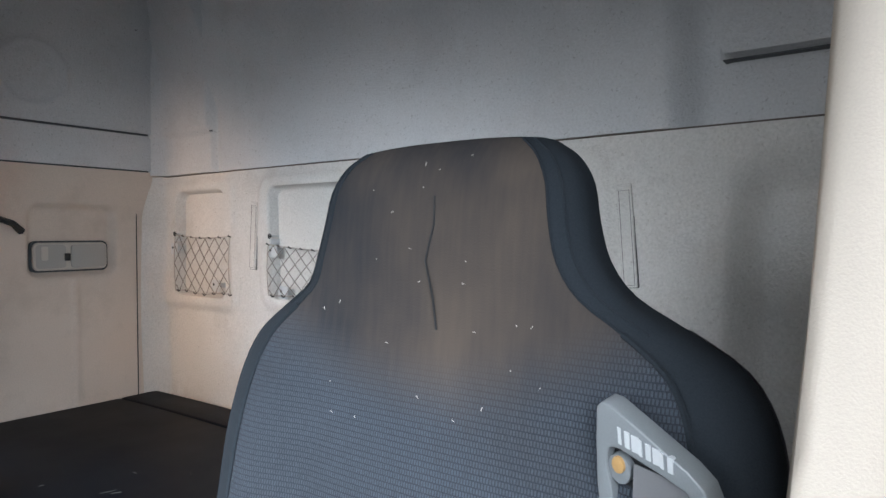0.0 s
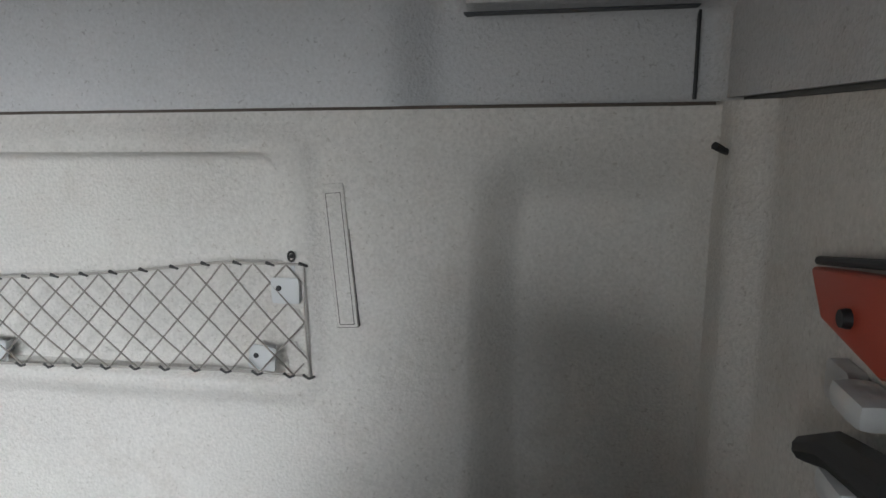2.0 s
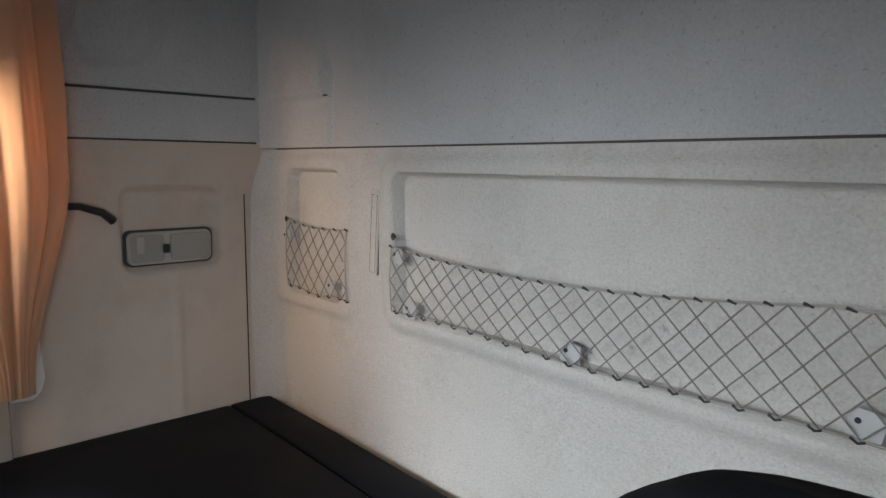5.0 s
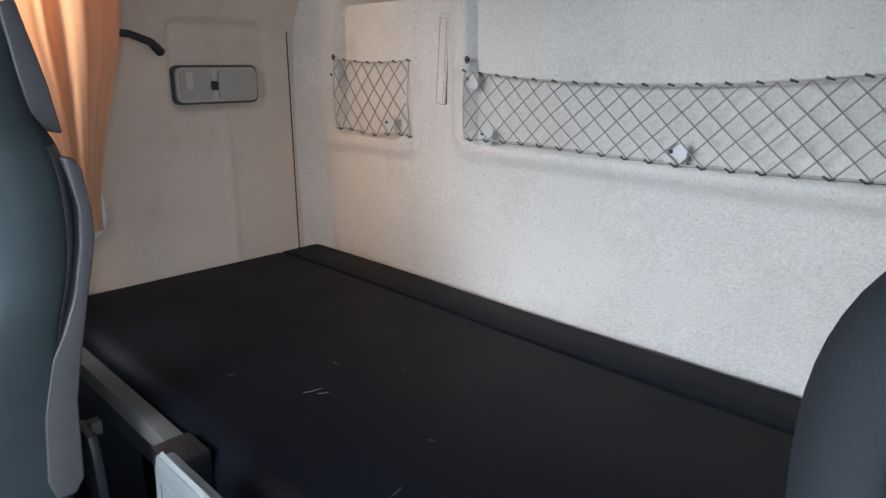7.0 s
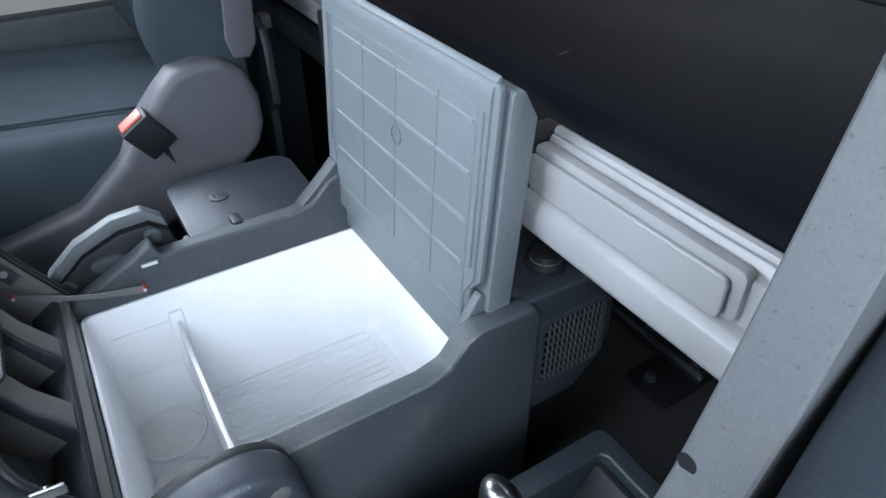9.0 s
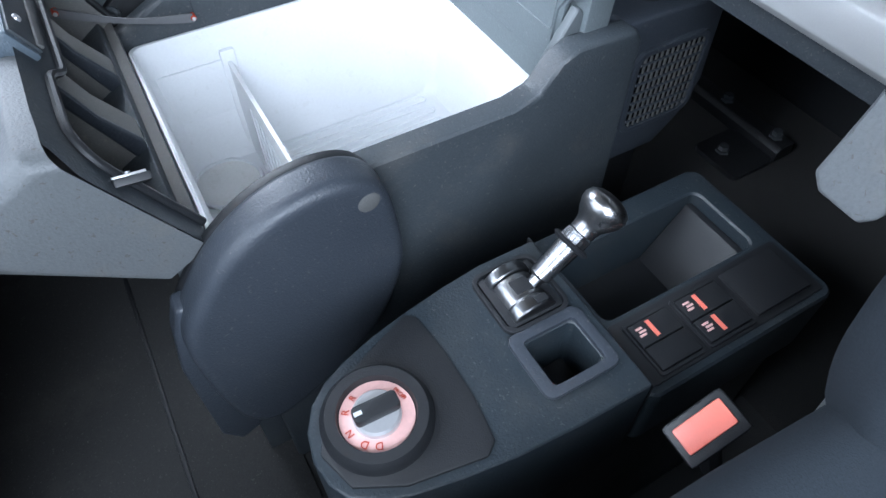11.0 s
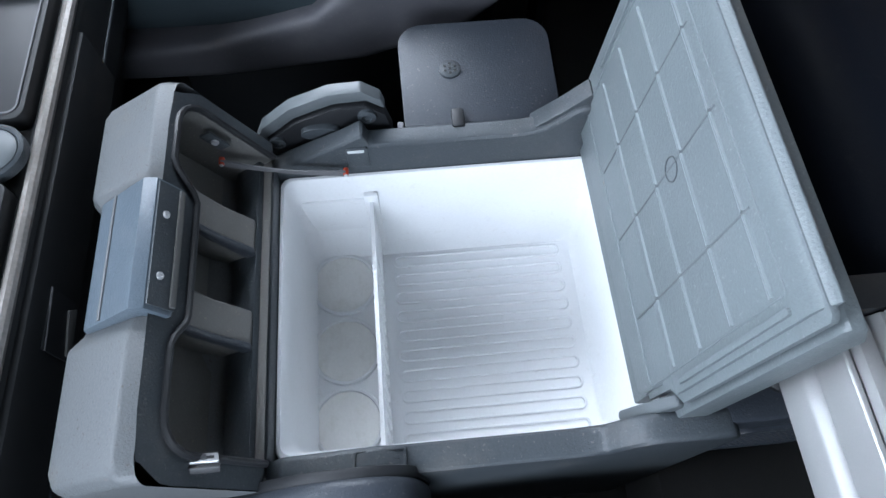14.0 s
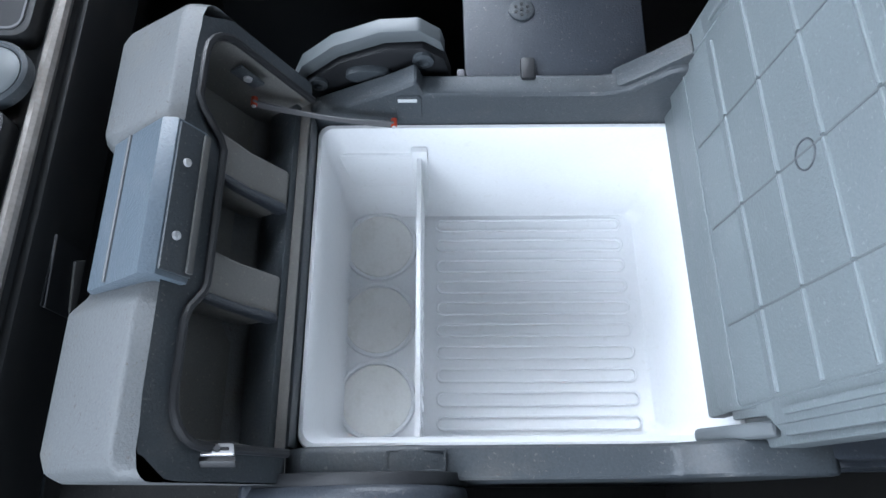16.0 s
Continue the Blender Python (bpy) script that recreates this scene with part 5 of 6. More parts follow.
def face_ring():
    """The dark face between the shell's edge and the opening."""
    bm = bmesh.new()
    a = gasket(0.0)
    edge = []
    for x, u in a:
        t = (x - FX0) / (FX1 - FX0)
        if u <= 0:
            edge.append((FX0 + 0.001 if t < 0.5 else FX1 - 0.001, u))
        elif t < 0.12:
            edge.append((FX0 + 0.001 + 0.016 * ss(0.09, 0.126, u), u * 0.129 / 0.124))
        elif t > 0.88:
            edge.append((FX1 - 0.001 - 0.016 * ss(0.085, 0.110, u), u * 0.129 / 0.110))
        else:
            edge.append((x, 0.130))
    lo = [bm.verts.new((x, u, 0.0015)) for x, u in a]
    hi = [bm.verts.new((x, u, 0.0025)) for x, u in edge]
    for i in range(len(a) - 1):
        bm.faces.new((lo[i], lo[i + 1], hi[i + 1], hi[i]))
    return bm


flap_part("face_frame", face_ring(), M_CHAR)
flap_part("gasket", tube([(x, u, -0.001) for x, u in gasket(0.001)], 0.0034, 8), M_BLACK, label="black rubber seal")
pk = bmesh.new()
g0, g1 = gasket(0.003), gasket(0.012)
loft([[(x, u, 0.002) for x, u in g0], [(x, u, 0.058) for x, u in g1]], caps=False, bm=pk)
pk.faces.new([pk.verts.new((x, u, 0.058)) for x, u in g1])
flap_part("pocket", pk, M_POCKET, label="dusty charcoal divided pocket")
for x in (-0.078, 0.022):
    flap_part("divider", prism([(0.002, 0.058), (0.002, 0.016), (0.008, 0.011), (0.050, 0.015), (0.090, 0.011), (0.096, 0.014), (0.092, 0.058)], "x", x - 0.021, x + 0.016), M_POCKET, 0.005, 3)
    # Dark lip: the shade under the divider's edge, put into its colour.
    flap_part("divider_lip", prism([(0.002, 0.014), (0.010, 0.0095), (0.052, 0.0135), (0.090, 0.0100), (0.086, 0.022), (0.002, 0.026)], "x", x + 0.012, x + 0.0185), M_NAVY, 0.003, 3)
flap_part("rear_edge", box(FX0 + 0.02, FX1 - 0.02, -0.004, 0.004, 0.012, 0.044), M_CHAR, 0.002)
# latch
lt = [(0.111, -0.003), (0.139, -0.003), (0.146, 0.006), (0.136, 0.072), (0.124, 0.082), (0.105, 0.082), (0.105, 0.072), (0.120, 0.068), (0.127, 0.012), (0.111, 0.004)]
flap_part("latch", prism(lt, "x", -0.080, 0.040), M_BLUE, 0.003, 2, "worn blue-grey latch handle")
flap_part("latch_plate", box(-0.076, 0.036, 0.112, 0.138, -0.0055, -0.003), M_CHAR, 0.001)
flap_part("velcro_strip", box(-0.074, 0.034, 0.1125, 0.118, -0.0080, -0.0055), M_DUSTY, 0.001)
flap_part("latch_ridge", box(-0.078, 0.038, 0.1385, 0.1415, 0.046, 0.049), M_LIGHT, 0.001)
for x in (-0.046, 0.010):
    flap_part("screw", lathe([(0.0, 0.0), (0.0034, 0.0), (0.003, -0.0018), (0.0012, -0.0022), (0, -0.001)], (x, 0.129, -0.0055), n=14), M_SILVER)
for x, s in ((FX0 + 0.036, 1), (FX1 - 0.036, -1)):
    if s < 0:
        continue
    flap_part("catch_plate", box(x - 0.0015, x + 0.0015, 0.055, 0.083, 0.004, 0.017), M_CHAR, 0.0008)
    flap_part("catch_screw", lathe([(0.0, 0.0), (0.004, 0.0), (0.0035, 0.002), (0, 0.002)], (x + 0.0015 * s, 0.069, 0.010), (s, 0, 0), 14), M_SILVER)

# metal catch plate on the sloped near end of the pocket
NX, NT = Vector((0.0140, 0.0083, -0.0118)), Vector((0.0, 0.0128, 0.0191))
NN = NT.cross(NX).normalized()
NC = Vector((0.1463, 0.0708, -0.0046))


def slope_plate(w, h, d0, d1, dx=0.0, dy=0.0, r=0.10):
    bm = prism(rrect(-w, w, -h, h, r, 3), "z", d0, d1)
    for v in bm.verts:
        v.co = NC + NT * (v.co.x + dx) * 0.5 + NX * (v.co.y + dy) * 0.5 + NN * v.co.z
    return bm


flap_part("catch_slope", slope_plate(1.05, 1.0, -0.007, -0.0015), M_BLACK, 0.002)
flap_part("catch_plate", slope_plate(1.0, 0.55, -0.0015, 0.0006, r=0.15), M_SILVER, 0.0004, 2, "bright metal catch plate")
flap_part("catch_slot", slope_plate(0.72, 0.16, 0.0006, 0.0009, r=0.05), M_BLACK)
flap_part("catch_screw", slope_plate(0.22, 0.30, 0.0006, 0.0022, r=0.2), M_CHROME)

# side grips of the console
grip_profile = [(-1.243, 0.690), (-1.222, 0.735), (-1.190, 0.772), (-1.150, 0.796), (-1.110, 0.803), (-1.080, 0.796), (-1.062, 0.776), (-1.054, 0.735), (-1.052, 0.690), (-1.066, 0.640), (-1.095, 0.592), (-1.150, 0.545), (-1.200, 0.524), (-1.228, 0.545), (-1.240, 0.60)]


def soft(points, k=4):
    """A closed outline drawn as a smooth curve through its corners."""
    out, n = [], len(points)
    for i in range(n):
        a, b, c, d = (points[(i + o) % n] for o in (-1, 0, 1, 2))
        for j in range(k):
            t = j / k
            out.append(tuple(0.5 * (2 * q + (r - p) * t + (2 * p - 5 * q + 4 * r - s_) * t * t + (3 * q - p - 3 * r + s_) * t ** 3) for p, q, r, s_ in zip(a, b, c, d)))
    return out


gr = thing("console_grip", (0.19, -1.15, FLOOR), "dark blue rounded side cover on the cool box console", "side cover", "console side covers")
under(part("cover", prism(soft([(y - 0.004, z - 0.030) for y, z in grip_profile]), "x", 0.167, 0.206), M_NAVY, bevel=0.013, seg=5), gr)
under(part("back_plate", prism(soft([(y - 0.004, z - 0.034) for y, z in grip_profile]), "x", 0.160, 0.170), M_BLACK, bevel=0.002), gr)
under(part("worn_spot", lathe([(0.0, 0.0), (0.0100, 0.0), (0.008, 0.0008), (0, 0.001)], (0.2055, -1.084, 0.744), (1, 0, 0), 18), M_DUSTY), gr)
under(part("foot", prism([(-1.226, 0.690), (-1.222, 0.62), (-1.214, 0.53), (-1.224, 0.468), (-1.247, 0.456), (-1.262, 0.482), (-1.261, 0.610), (-1.252, 0.660), (-1.242, 0.690)], "x", 0.166, 0.188), M_NAVY, bevel=0.005, seg=3), gr)
under(part("leg", box(0.145, 0.165, -1.20, -1.08, FLOOR, 0.60), M_BLACK), gr)
gl = thing("console_grip", (-0.215, -1.15, FLOOR), "grey curved side cover with dark inner face and round caps", "side cover", "console side covers")
arc = [(-1.232, 0.690), (-1.210, 0.735), (-1.175, 0.765), (-1.130, 0.784), (-1.095, 0.786), (-1.075, 0.770)]
rim = [(y, z) for y, z in arc] + [(y + 0.004, z - 0.016) for y, z in arc[::-1]]
under(part("rim", prism(rim, "x", -0.226, -0.210), M_ARC, bevel=0.003), gl)
under(part("plate", prism([(y + 0.003, z - 0.020) for y, z in arc] + [(-1.065, 0.72), (-1.09, 0.64), (-1.2, 0.60)], "x", -0.222, -0.206), M_BLACK, bevel=0.003), gl)
for y, z, r in ((-1.196, 0.716, 0.009), (-1.092, 0.752, 0.010)):
    under(part("cap", lathe([(0, 0), (r, 0), (r, 0.004), (r * 0.55, 0.005), (r * 0.5, 0.003), (0, 0.003)], (-0.206, y, z), (1, 0, 0), 20), M_CHAR), gl)
under(part("oval_boss", prism([(-1.145 + 0.022 * math.cos(k * math.tau / 20), 0.733 + 0.010 * math.sin(k * math.tau / 20)) for k in range(20)], "x", -0.208, -0.1985), M_CHAR, bevel=0.002), gl)
under(part("leg", box(-0.232, -0.208, -1.20, -1.09, FLOOR, 0.66), M_BLACK), gl)

sb = thing("seat_bracket", (-0.615, -0.80, FLOOR), "dark blue steel bracket behind the passenger's seat", "bracket")
under(part("plate", prism([(-0.665, FLOOR), (-0.665, 0.845), (-0.640, 0.856), (-0.592, 0.846), (-0.580, 0.820), (-0.575, 0.712), (-0.600, 0.690), (-0.600, FLOOR)], "y", -0.812, -0.796), M_NAVY, bevel=0.004), sb)
under(part("latch", box(-0.628, -0.604, -0.800, -0.782, 0.838, 0.862), M_DUSTY, bevel=0.003), sb)

# ---- small locker with a flat lid beside the passenger's seat ----
lk = thing("locker", (-0.28, -0.96, FLOOR), "small locker with a flat dark mauve lid beside the seat", "locker")
TT = Matrix.Translation((-0.270, -0.964, 0.731)) @ Matrix.Rotation(radians(1.5), 4, "Y")
turn = [(math.cos(radians(a)), math.sin(radians(a))) for a in range(90, 181, 15)]
tab_outline = [(0.073, -0.086), (0.071, -0.088)] + [(-0.043 + 0.030 * c, -0.059 - 0.030 * s_) for c, s_ in turn] + [(-0.043 + 0.030 * c, 0.060 + 0.030 * s_) for c, s_ in reversed(turn)] + [(0.071, 0.088), (0.073, 0.086)]
o = part("lid", prism(tab_outline, "z", -0.007, 0.007), M_NAVY, bevel=0.004, seg=3)
o.data.transform(TT)
under(o, lk)
o = part("grommet", lathe([(0, 0.006), (0.0125, 0.006), (0.0125, 0.009), (0.011, 0.0098), (0, 0.0092)], (-0.003, -0.031, 0), n=24), M_CHAR)
o.data.transform(TT)
under(o, lk)
for k in range(7):
    a, r = k * math.tau / 6, 0.0065 if k < 6 else 0
    o = part("grommet_hole", lathe([(0, 0.009), (0.0018, 0.009), (0.0018, 0.0103), (0, 0.0103)], (-0.003 + r * math.cos(a), -0.031 + r * math.sin(a), 0), n=10), M_BLACK)
    o.data.transform(TT)
    under(o, lk)
o = part("tab", box(0.057, 0.081, -0.036, -0.022, 0.006, 0.016), M_BLACK, bevel=0.003)
o.data.transform(TT)
under(o, lk)
o = part("hinge_ear", box(0.066, 0.080, -0.096, -0.0885, -0.01, 0.010), M_MAUVE, bevel=0.002)
o.data.transform(TT)
under(o, lk)
under(part("box", box(-0.335, -0.205, -1.04, -0.89, FLOOR, 0.720), M_BLACK, bevel=0.006), lk)

# ---- heater unit below the bunk ----
he = thing("heater_unit", (0.10, -0.73, FLOOR), "dark blue heater box with a black mesh grille below the bunk", "heater")
case = [(-0.806, 0.602), (-0.806, 0.772), (-0.800, 0.776), (-0.690, 0.772), (-0.676, 0.758), (-0.672, 0.672), (-0.690, 0.630), (-0.720, 0.602)]
under(part("case", prism(case, "x", 0.0, 0.155), M_NAVY, bevel=0.006, seg=3), he)
under(part("stand", box(0.02, 0.12, -0.78, -0.70, FLOOR, 0.606), M_BLACK), he)
under(part("grille_frame", frame_prism(rrect(-0.783, -0.684, 0.640, 0.741, 0.016), rrect(-0.776, -0.691, 0.647, 0.734, 0.012), "x", 0.152, 0.1595), M_NAVY, bevel=0.002), he)
# Near-black sheet painted as the shade behind the grille openings.
under(part("grille_back", box(0.1545, 0.1556, -0.778, -0.689, 0.645, 0.736), M_SHADE_BLACK), he)
for k in range(7):
    z = 0.6545 + k * 0.0115
    under(part("grille_slat", box(0.1566, 0.1592, -0.775, -0.692, z, z + 0.0030), M_NAVY, bevel=0.0008, seg=1), he)
for k in range(12):
    y = -0.770 + k * 0.0068
    under(part("grille_bar", box(0.1566, 0.1586, y, y + 0.0016, 0.648, 0.733), M_DUSTY), he)
under(part("control_knob", lathe([(0, 0), (0.023, 0), (0.023, 0.008), (0.018, 0.012), (0.016, 0.020), (0, 0.022)], (0.112, -0.745, 0.772), n=24), M_BLACK), he)
under(part("control_ring", lathe([(0.0165, 0.0115), (0.0180, 0.0115), (0.0180, 0.0135), (0.0165, 0.0135), (0.0165, 0.0115)], (0.112, -0.745, 0.772), n=24), M_BAND), he)

# ---- gear console beside the driver's seat ----
ge = thing("gear_console", (0.34, -0.98, FLOOR), "dark grey gear lever console with tray, switches and a rotary dial", "gear console")
front = [(0.262, -0.968), (0.262, -1.02), (0.272, -1.09), (0.288, -1.15), (0.308, -1.182), (0.345, -1.196), (0.378, -1.186), (0.396, -1.15), (0.408, -1.08), (0.412, -0.968)]


def holed(profile, hole, z0, z1, floor):
    """An upright prism with a pit of the hole's outline sunk from its top to floor."""
    bm = bmesh.new()
    lo, hi = [bm.verts.new((x, y, z0)) for x, y in profile], [bm.verts.new((x, y, z1)) for x, y in profile]
    rim, pit = [bm.verts.new((x, y, z1)) for x, y in hole], [bm.verts.new((x, y, floor)) for x, y in hole]
    edges = []
    for a, b in ((lo, hi), (rim, pit)):
        n = len(a)
        for i in range(n):
            bm.faces.new((a[i], a[(i + 1) % n], b[(i + 1) % n], b[i]))
    bm.faces.new(lo)
    bm.faces.new(pit)
    for r in (hi, rim):
        edges += [bm.edges.get((r[i], r[(i + 1) % len(r)])) for i in range(len(r))]
    bmesh.ops.triangle_fill(bm, use_beauty=True, edges=edges)
    return bm


soft_front = [(0.262, -0.968), (0.262, -1.02), (0.266, -1.055), (0.272, -1.09), (0.279, -1.122), (0.288, -1.15), (0.296, -1.167), (0.308, -1.182), (0.325, -1.192), (0.345, -1.196), (0.364, -1.193), (0.378, -1.186), (0.389, -1.170), (0.396, -1.15), (0.403, -1.115), (0.408, -1.08), (0.411, -1.03), (0.412, -0.968)]
under(part("front_top", holed(soft_front, rrect(0.341, 0.379, -1.029, -0.986, 0.004, 2), 0.560, 0.690, 0.632), M_GEAR, bevel=0.006, seg=3), ge)
body = [(0.266, -0.785), (0.266, -1.02), (0.276, -1.09), (0.292, -1.148), (0.345, -1.188), (0.390, -1.148), (0.402, -1.08), (0.410, -0.985), (0.410, -0.785)]
under(part("body", prism(body, "z", FLOOR, 0.592), M_BLACK, bevel=0.006), ge)
under(part("tray_rim", frame_prism(rrect(0.250, 0.416, -0.9665, -0.770, 0.012), rrect(0.275, 0.346, -0.952, -0.792, 0.008), "z", 0.590, 0.668), M_GEAR, bevel=0.005, seg=3), ge)
under(part("tray_floor", box(0.272, 0.349, -0.955, -0.789, 0.5925, 0.598), M_BLACK), ge)
# Black in place of console grey puts the tray's inner shade into colour.
under(part("tray_slope", prism([(-0.840, 0.598), (-0.800, 0.655), (-0.793, 0.655), (-0.793, 0.598)], "x", 0.2755, 0.3455), M_BLACK, bevel=0.002), ge)
under(part("switch_panel", prism(rrect(0.3515, 0.4085, -0.958, -0.778, 0.004), "z", 0.6665, 0.6695), M_BLACK, bevel=0.001), ge)
under(part("seam", box(0.256, 0.412, -0.9675, -0.9660, 0.60, 0.686), M_BLACK), ge)
under(part("dial_panel", prism([(0.286, -1.118), (0.300, -1.150), (0.318, -1.178), (0.345, -1.190), (0.374, -1.181), (0.390, -1.150), (0.399, -1.096), (0.392, -1.086), (0.360, -1.082), (0.320, -1.082), (0.282, -1.086), (0.276, -1.094)], "z", 0.688, 0.6925), M_BLACK, bevel=0.002), ge)
D = (0.341, -1.147, 0.6915)
dial = part("dial", lathe([(0, 0), (0.0385, 0), (0.0385, 0.006), (0.0345, 0.012), (0.0272, 0.012), (0.0258, 0.006), (0, 0.006)], D, n=40), M_BLACK)
under(dial, ge)
face = part("dial_face", lathe([(0.0, 0.006), (0.0256, 0.006), (0.0254, 0.0072), (0, 0.0072)], D, n=40), M_PINK)
under(face, dial)
knob = part("dial_knob", lathe([(0, 0.0072), (0.0165, 0.0072), (0.0165, 0.012), (0.0150, 0.014), (0, 0.014)], D, n=32), M_SILVER)
under(knob, dial)
hb = part("dial_handle", prism(rrect(-0.0158, 0.0158, -0.0062, 0.0062, 0.003), "z", 0.013, 0.022), M_BLACK, bevel=0.002)
hb.matrix_world = Matrix.Translation(D) @ pose(0, 0, 0, 0, 0, 88)
under(hb, ge)
hl = part("dial_pointer", box(-0.0150, -0.0095, -0.0014, 0.0014, 0.0218, 0.0226), M_CLIP)
hl.matrix_world = Matrix.Translation(D) @ pose(0, 0, 0, 0, 0, 88)
under(hl, ge)


def lettering(text, size, centre, outward, material):
    """Raised letters on the dial whose tops point outward from its middle."""
    cu = bpy.data.curves.new("text", "FONT")
    cu.body, cu.size, cu.extrude, cu.align_x, cu.align_y = text, size, 0.00025, "CENTER", "CENTER"
    tmp = new("text", cu)
    bpy.context.view_layer.update()
    me = bpy.data.meshes.new_from_object(tmp.evaluated_get(bpy.context.evaluated_depsgraph_get()))
    bpy.data.objects.remove(tmp)
    bpy.data.curves.remove(cu)
    me.materials.clear()
    me.materials.append(material)
    up = Vector(outward).normalized()
    right = up.cross(Vector((0, 0, 1)))
    m = Matrix((right, up, Vector((0, 0, 1)))).transposed().to_4x4()
    me.transform(Matrix.Translation(centre) @ m)
    return new("dial_letter", me)


for text, deg, size, rad in (("N", 188, 0.0070, 0.0211), ("R", 146, 0.0070, 0.0211), ("R", 116, 0.0060, 0.0211), ("D", 222, 0.0075, 0.0211), ("D", 248, 0.0075, 0.0211), ("PROFI", 18, 0.0042, 0.0211)):
    e = Vector((-math.sin(radians(deg)), math.cos(radians(deg)), 0))
    under(lettering(text, size, Vector(D) + e * rad + Vector((0, 0, 0.0076)), e, M_RED), dial)
under(part("gate_frame", frame_prism(rrect(0.272, 0.332, -1.036, -0.978, 0.010), rrect(0.2755, 0.3285, -1.0325, -0.9815, 0.008), "z", 0.689, 0.694), M_BLACK, bevel=0.001), ge)
under(part("gate", box(0.277, 0.327, -1.031, -0.983, 0.688, 0.6925), M_BLACK, bevel=0.002), ge)
for x0, x1, rad, m_ in ((0.2790, 0.2890, 0.0195, M_CHROME), (0.2895, 0.3125, 0.0172, M_KNOB), (0.3130, 0.3245, 0.0195, M_CHROME)):
    drum = [(-1.007 + rad * math.cos(k * math.pi / 14), 0.6885 + 0.78 * rad * math.sin(k * math.pi / 14)) for k in range(15)]
    under(part("gate_drum", prism(drum, "x", x0, x1), m_, bevel=0.0022, seg=3), ge)
under(part("gate_slot", box(0.2955, 0.3085, -1.014, -0.9995, 0.7005, 0.7025), M_BLACK, bevel=0.0008), ge)
under(part("gate_slot", box(0.3165, 0.3230, -1.006, -0.9960, 0.7020, 0.7042), M_BLACK, bevel=0.0008), ge)
S0, S1 = Vector((0.303, -0.998, 0.697)), Vector((0.3005, -0.958, 0.7285))
stick = part("lever", tube([S0, S0.lerp(S1, 0.16), S0.lerp(S1, 0.20), S1], [0.0052, 0.0056, 0.0088, 0.0108], 16), M_CHROME, label="chrome gear lever")
under(stick, ge)
ax = (S1 - S0).normalized()
under(part("lever_collar", lathe([(0.0, -0.002), (0.0145, -0.002), (0.0165, 0.0), (0.0145, 0.002), (0, 0.002)], S0.lerp(S1, 0.86), ax, 24), M_BLACK), ge)
under(part("lever_ring", lathe([(0.0, 0.002), (0.0112, 0.002), (0.0112, 0.010), (0, 0.010)], S0.lerp(S1, 0.86), ax, 8), M_CHROME), ge)
under(part("knob", lathe([(0, 0.0), (0.0100, 0.0), (0.0105, 0.005), (0.0115, 0.009), (0.0155, 0.0145), (0.0188, 0.021), (0.0194, 0.026), (0.0172, 0.0310), (0.0115, 0.0345), (0.005, 0.0360), (0, 0.0362)], S1 + ax * 0.004, ax, 28), M_KNOB, label="worn polished grey knob"), ge)
under(part("coin_slot_frame", frame_prism(rrect(0.331, 0.388, -1.040, -0.976, 0.008), rrect(0.340, 0.380, -1.030, -0.985, 0.004), "z", 0.688, 0.6935), M_NAVY, bevel=0.002), ge)
under(part("coin_slot", box(0.3415, 0.3785, -1.0285, -0.9865, 0.6325, 0.6345), M_BLACK), ge)
under(part("coin_ramp", prism([(-1.0285, 0.6345), (-1.0285, 0.680), (-1.004, 0.6345)], "x", 0.3415, 0.3785), M_NAVY), ge)
for k, (y0, y1) in enumerate(((-0.946, -0.906), (-0.898, -0.854))):
    under(part("switch_frame", frame_prism(rrect(0.357, 0.406, y0 - 0.002, y1 + 0.002, 0.003), rrect(0.360, 0.403, y0, y1, 0.002), "z", 0.6685, 0.6725), M_BLACK, bevel=0.0008), ge)
    for j in range(2):
        x0 = 0.360 + j * 0.0215
        sw = part("switch", box(x0 + 0.0006, x0 + 0.021, y0 + 0.0006, y1 - 0.0006, 0.6690, 0.6740), M_BLACK, bevel=0.0012)
        under(sw, ge)
        if k == 1 or j == 0:
            under(part("switch_light", box(x0 + 0.003, x0 + 0.018, y0 + 0.016, y0 + 0.0195, 0.6740, 0.6748), M_CORAL), ge)
            for q in range(3):
                under(part("switch_mark", box(x0 + 0.0055 + q * 0.003, x0 + 0.0072 + q * 0.003, y0 + 0.0045 + 0.0012 * (q % 2), y0 + 0.0105 + 0.0016 * (q % 2), 0.6740, 0.6746), M_PINK), ge)
under(part("blank_plate", box(0.358, 0.402, -0.846, -0.788, 0.6690, 0.6725), M_BLACK, bevel=0.001), ge)

# ---- dashboard ----
da = thing("dashboard", (0, -1.7, FLOOR), "dark dashboard with open trays and a worn pale trim edge", "dashboard")
prof = [(-2.2, FLOOR + 0.05), (-1.62, FLOOR + 0.05), (-1.52, 0.45), (-1.43, 0.63), (-1.390, 0.715), (-1.384, 0.728), (-1.388, 0.808), (-1.398, 0.818), (-1.43, 0.820), (-2.2, 0.90)]
under(part("body", prism(prof, "x", -1.03, 0.255), M_DASH, bevel=0.006), da)
under(part("driver_side", prism([(-2.2, FLOOR + 0.05), (-1.72, FLOOR + 0.05), (-1.66, 0.55), (-1.60, 0.80), (-1.64, 0.86), (-2.2, 0.93)], "x", 0.2555, 1.0), M_DASH, bevel=0.01), da)
under(part("trim_edge", tube([(-1.02, -1.391, 0.821), (-0.3, -1.391, 0.821), (0.200, -1.391, 0.821), (0.209, -1.396, 0.820)], [0.0065, 0.0065, 0.0065, 0.004], 10), M_TRIMEDGE, label="worn pale trim edge"), da)
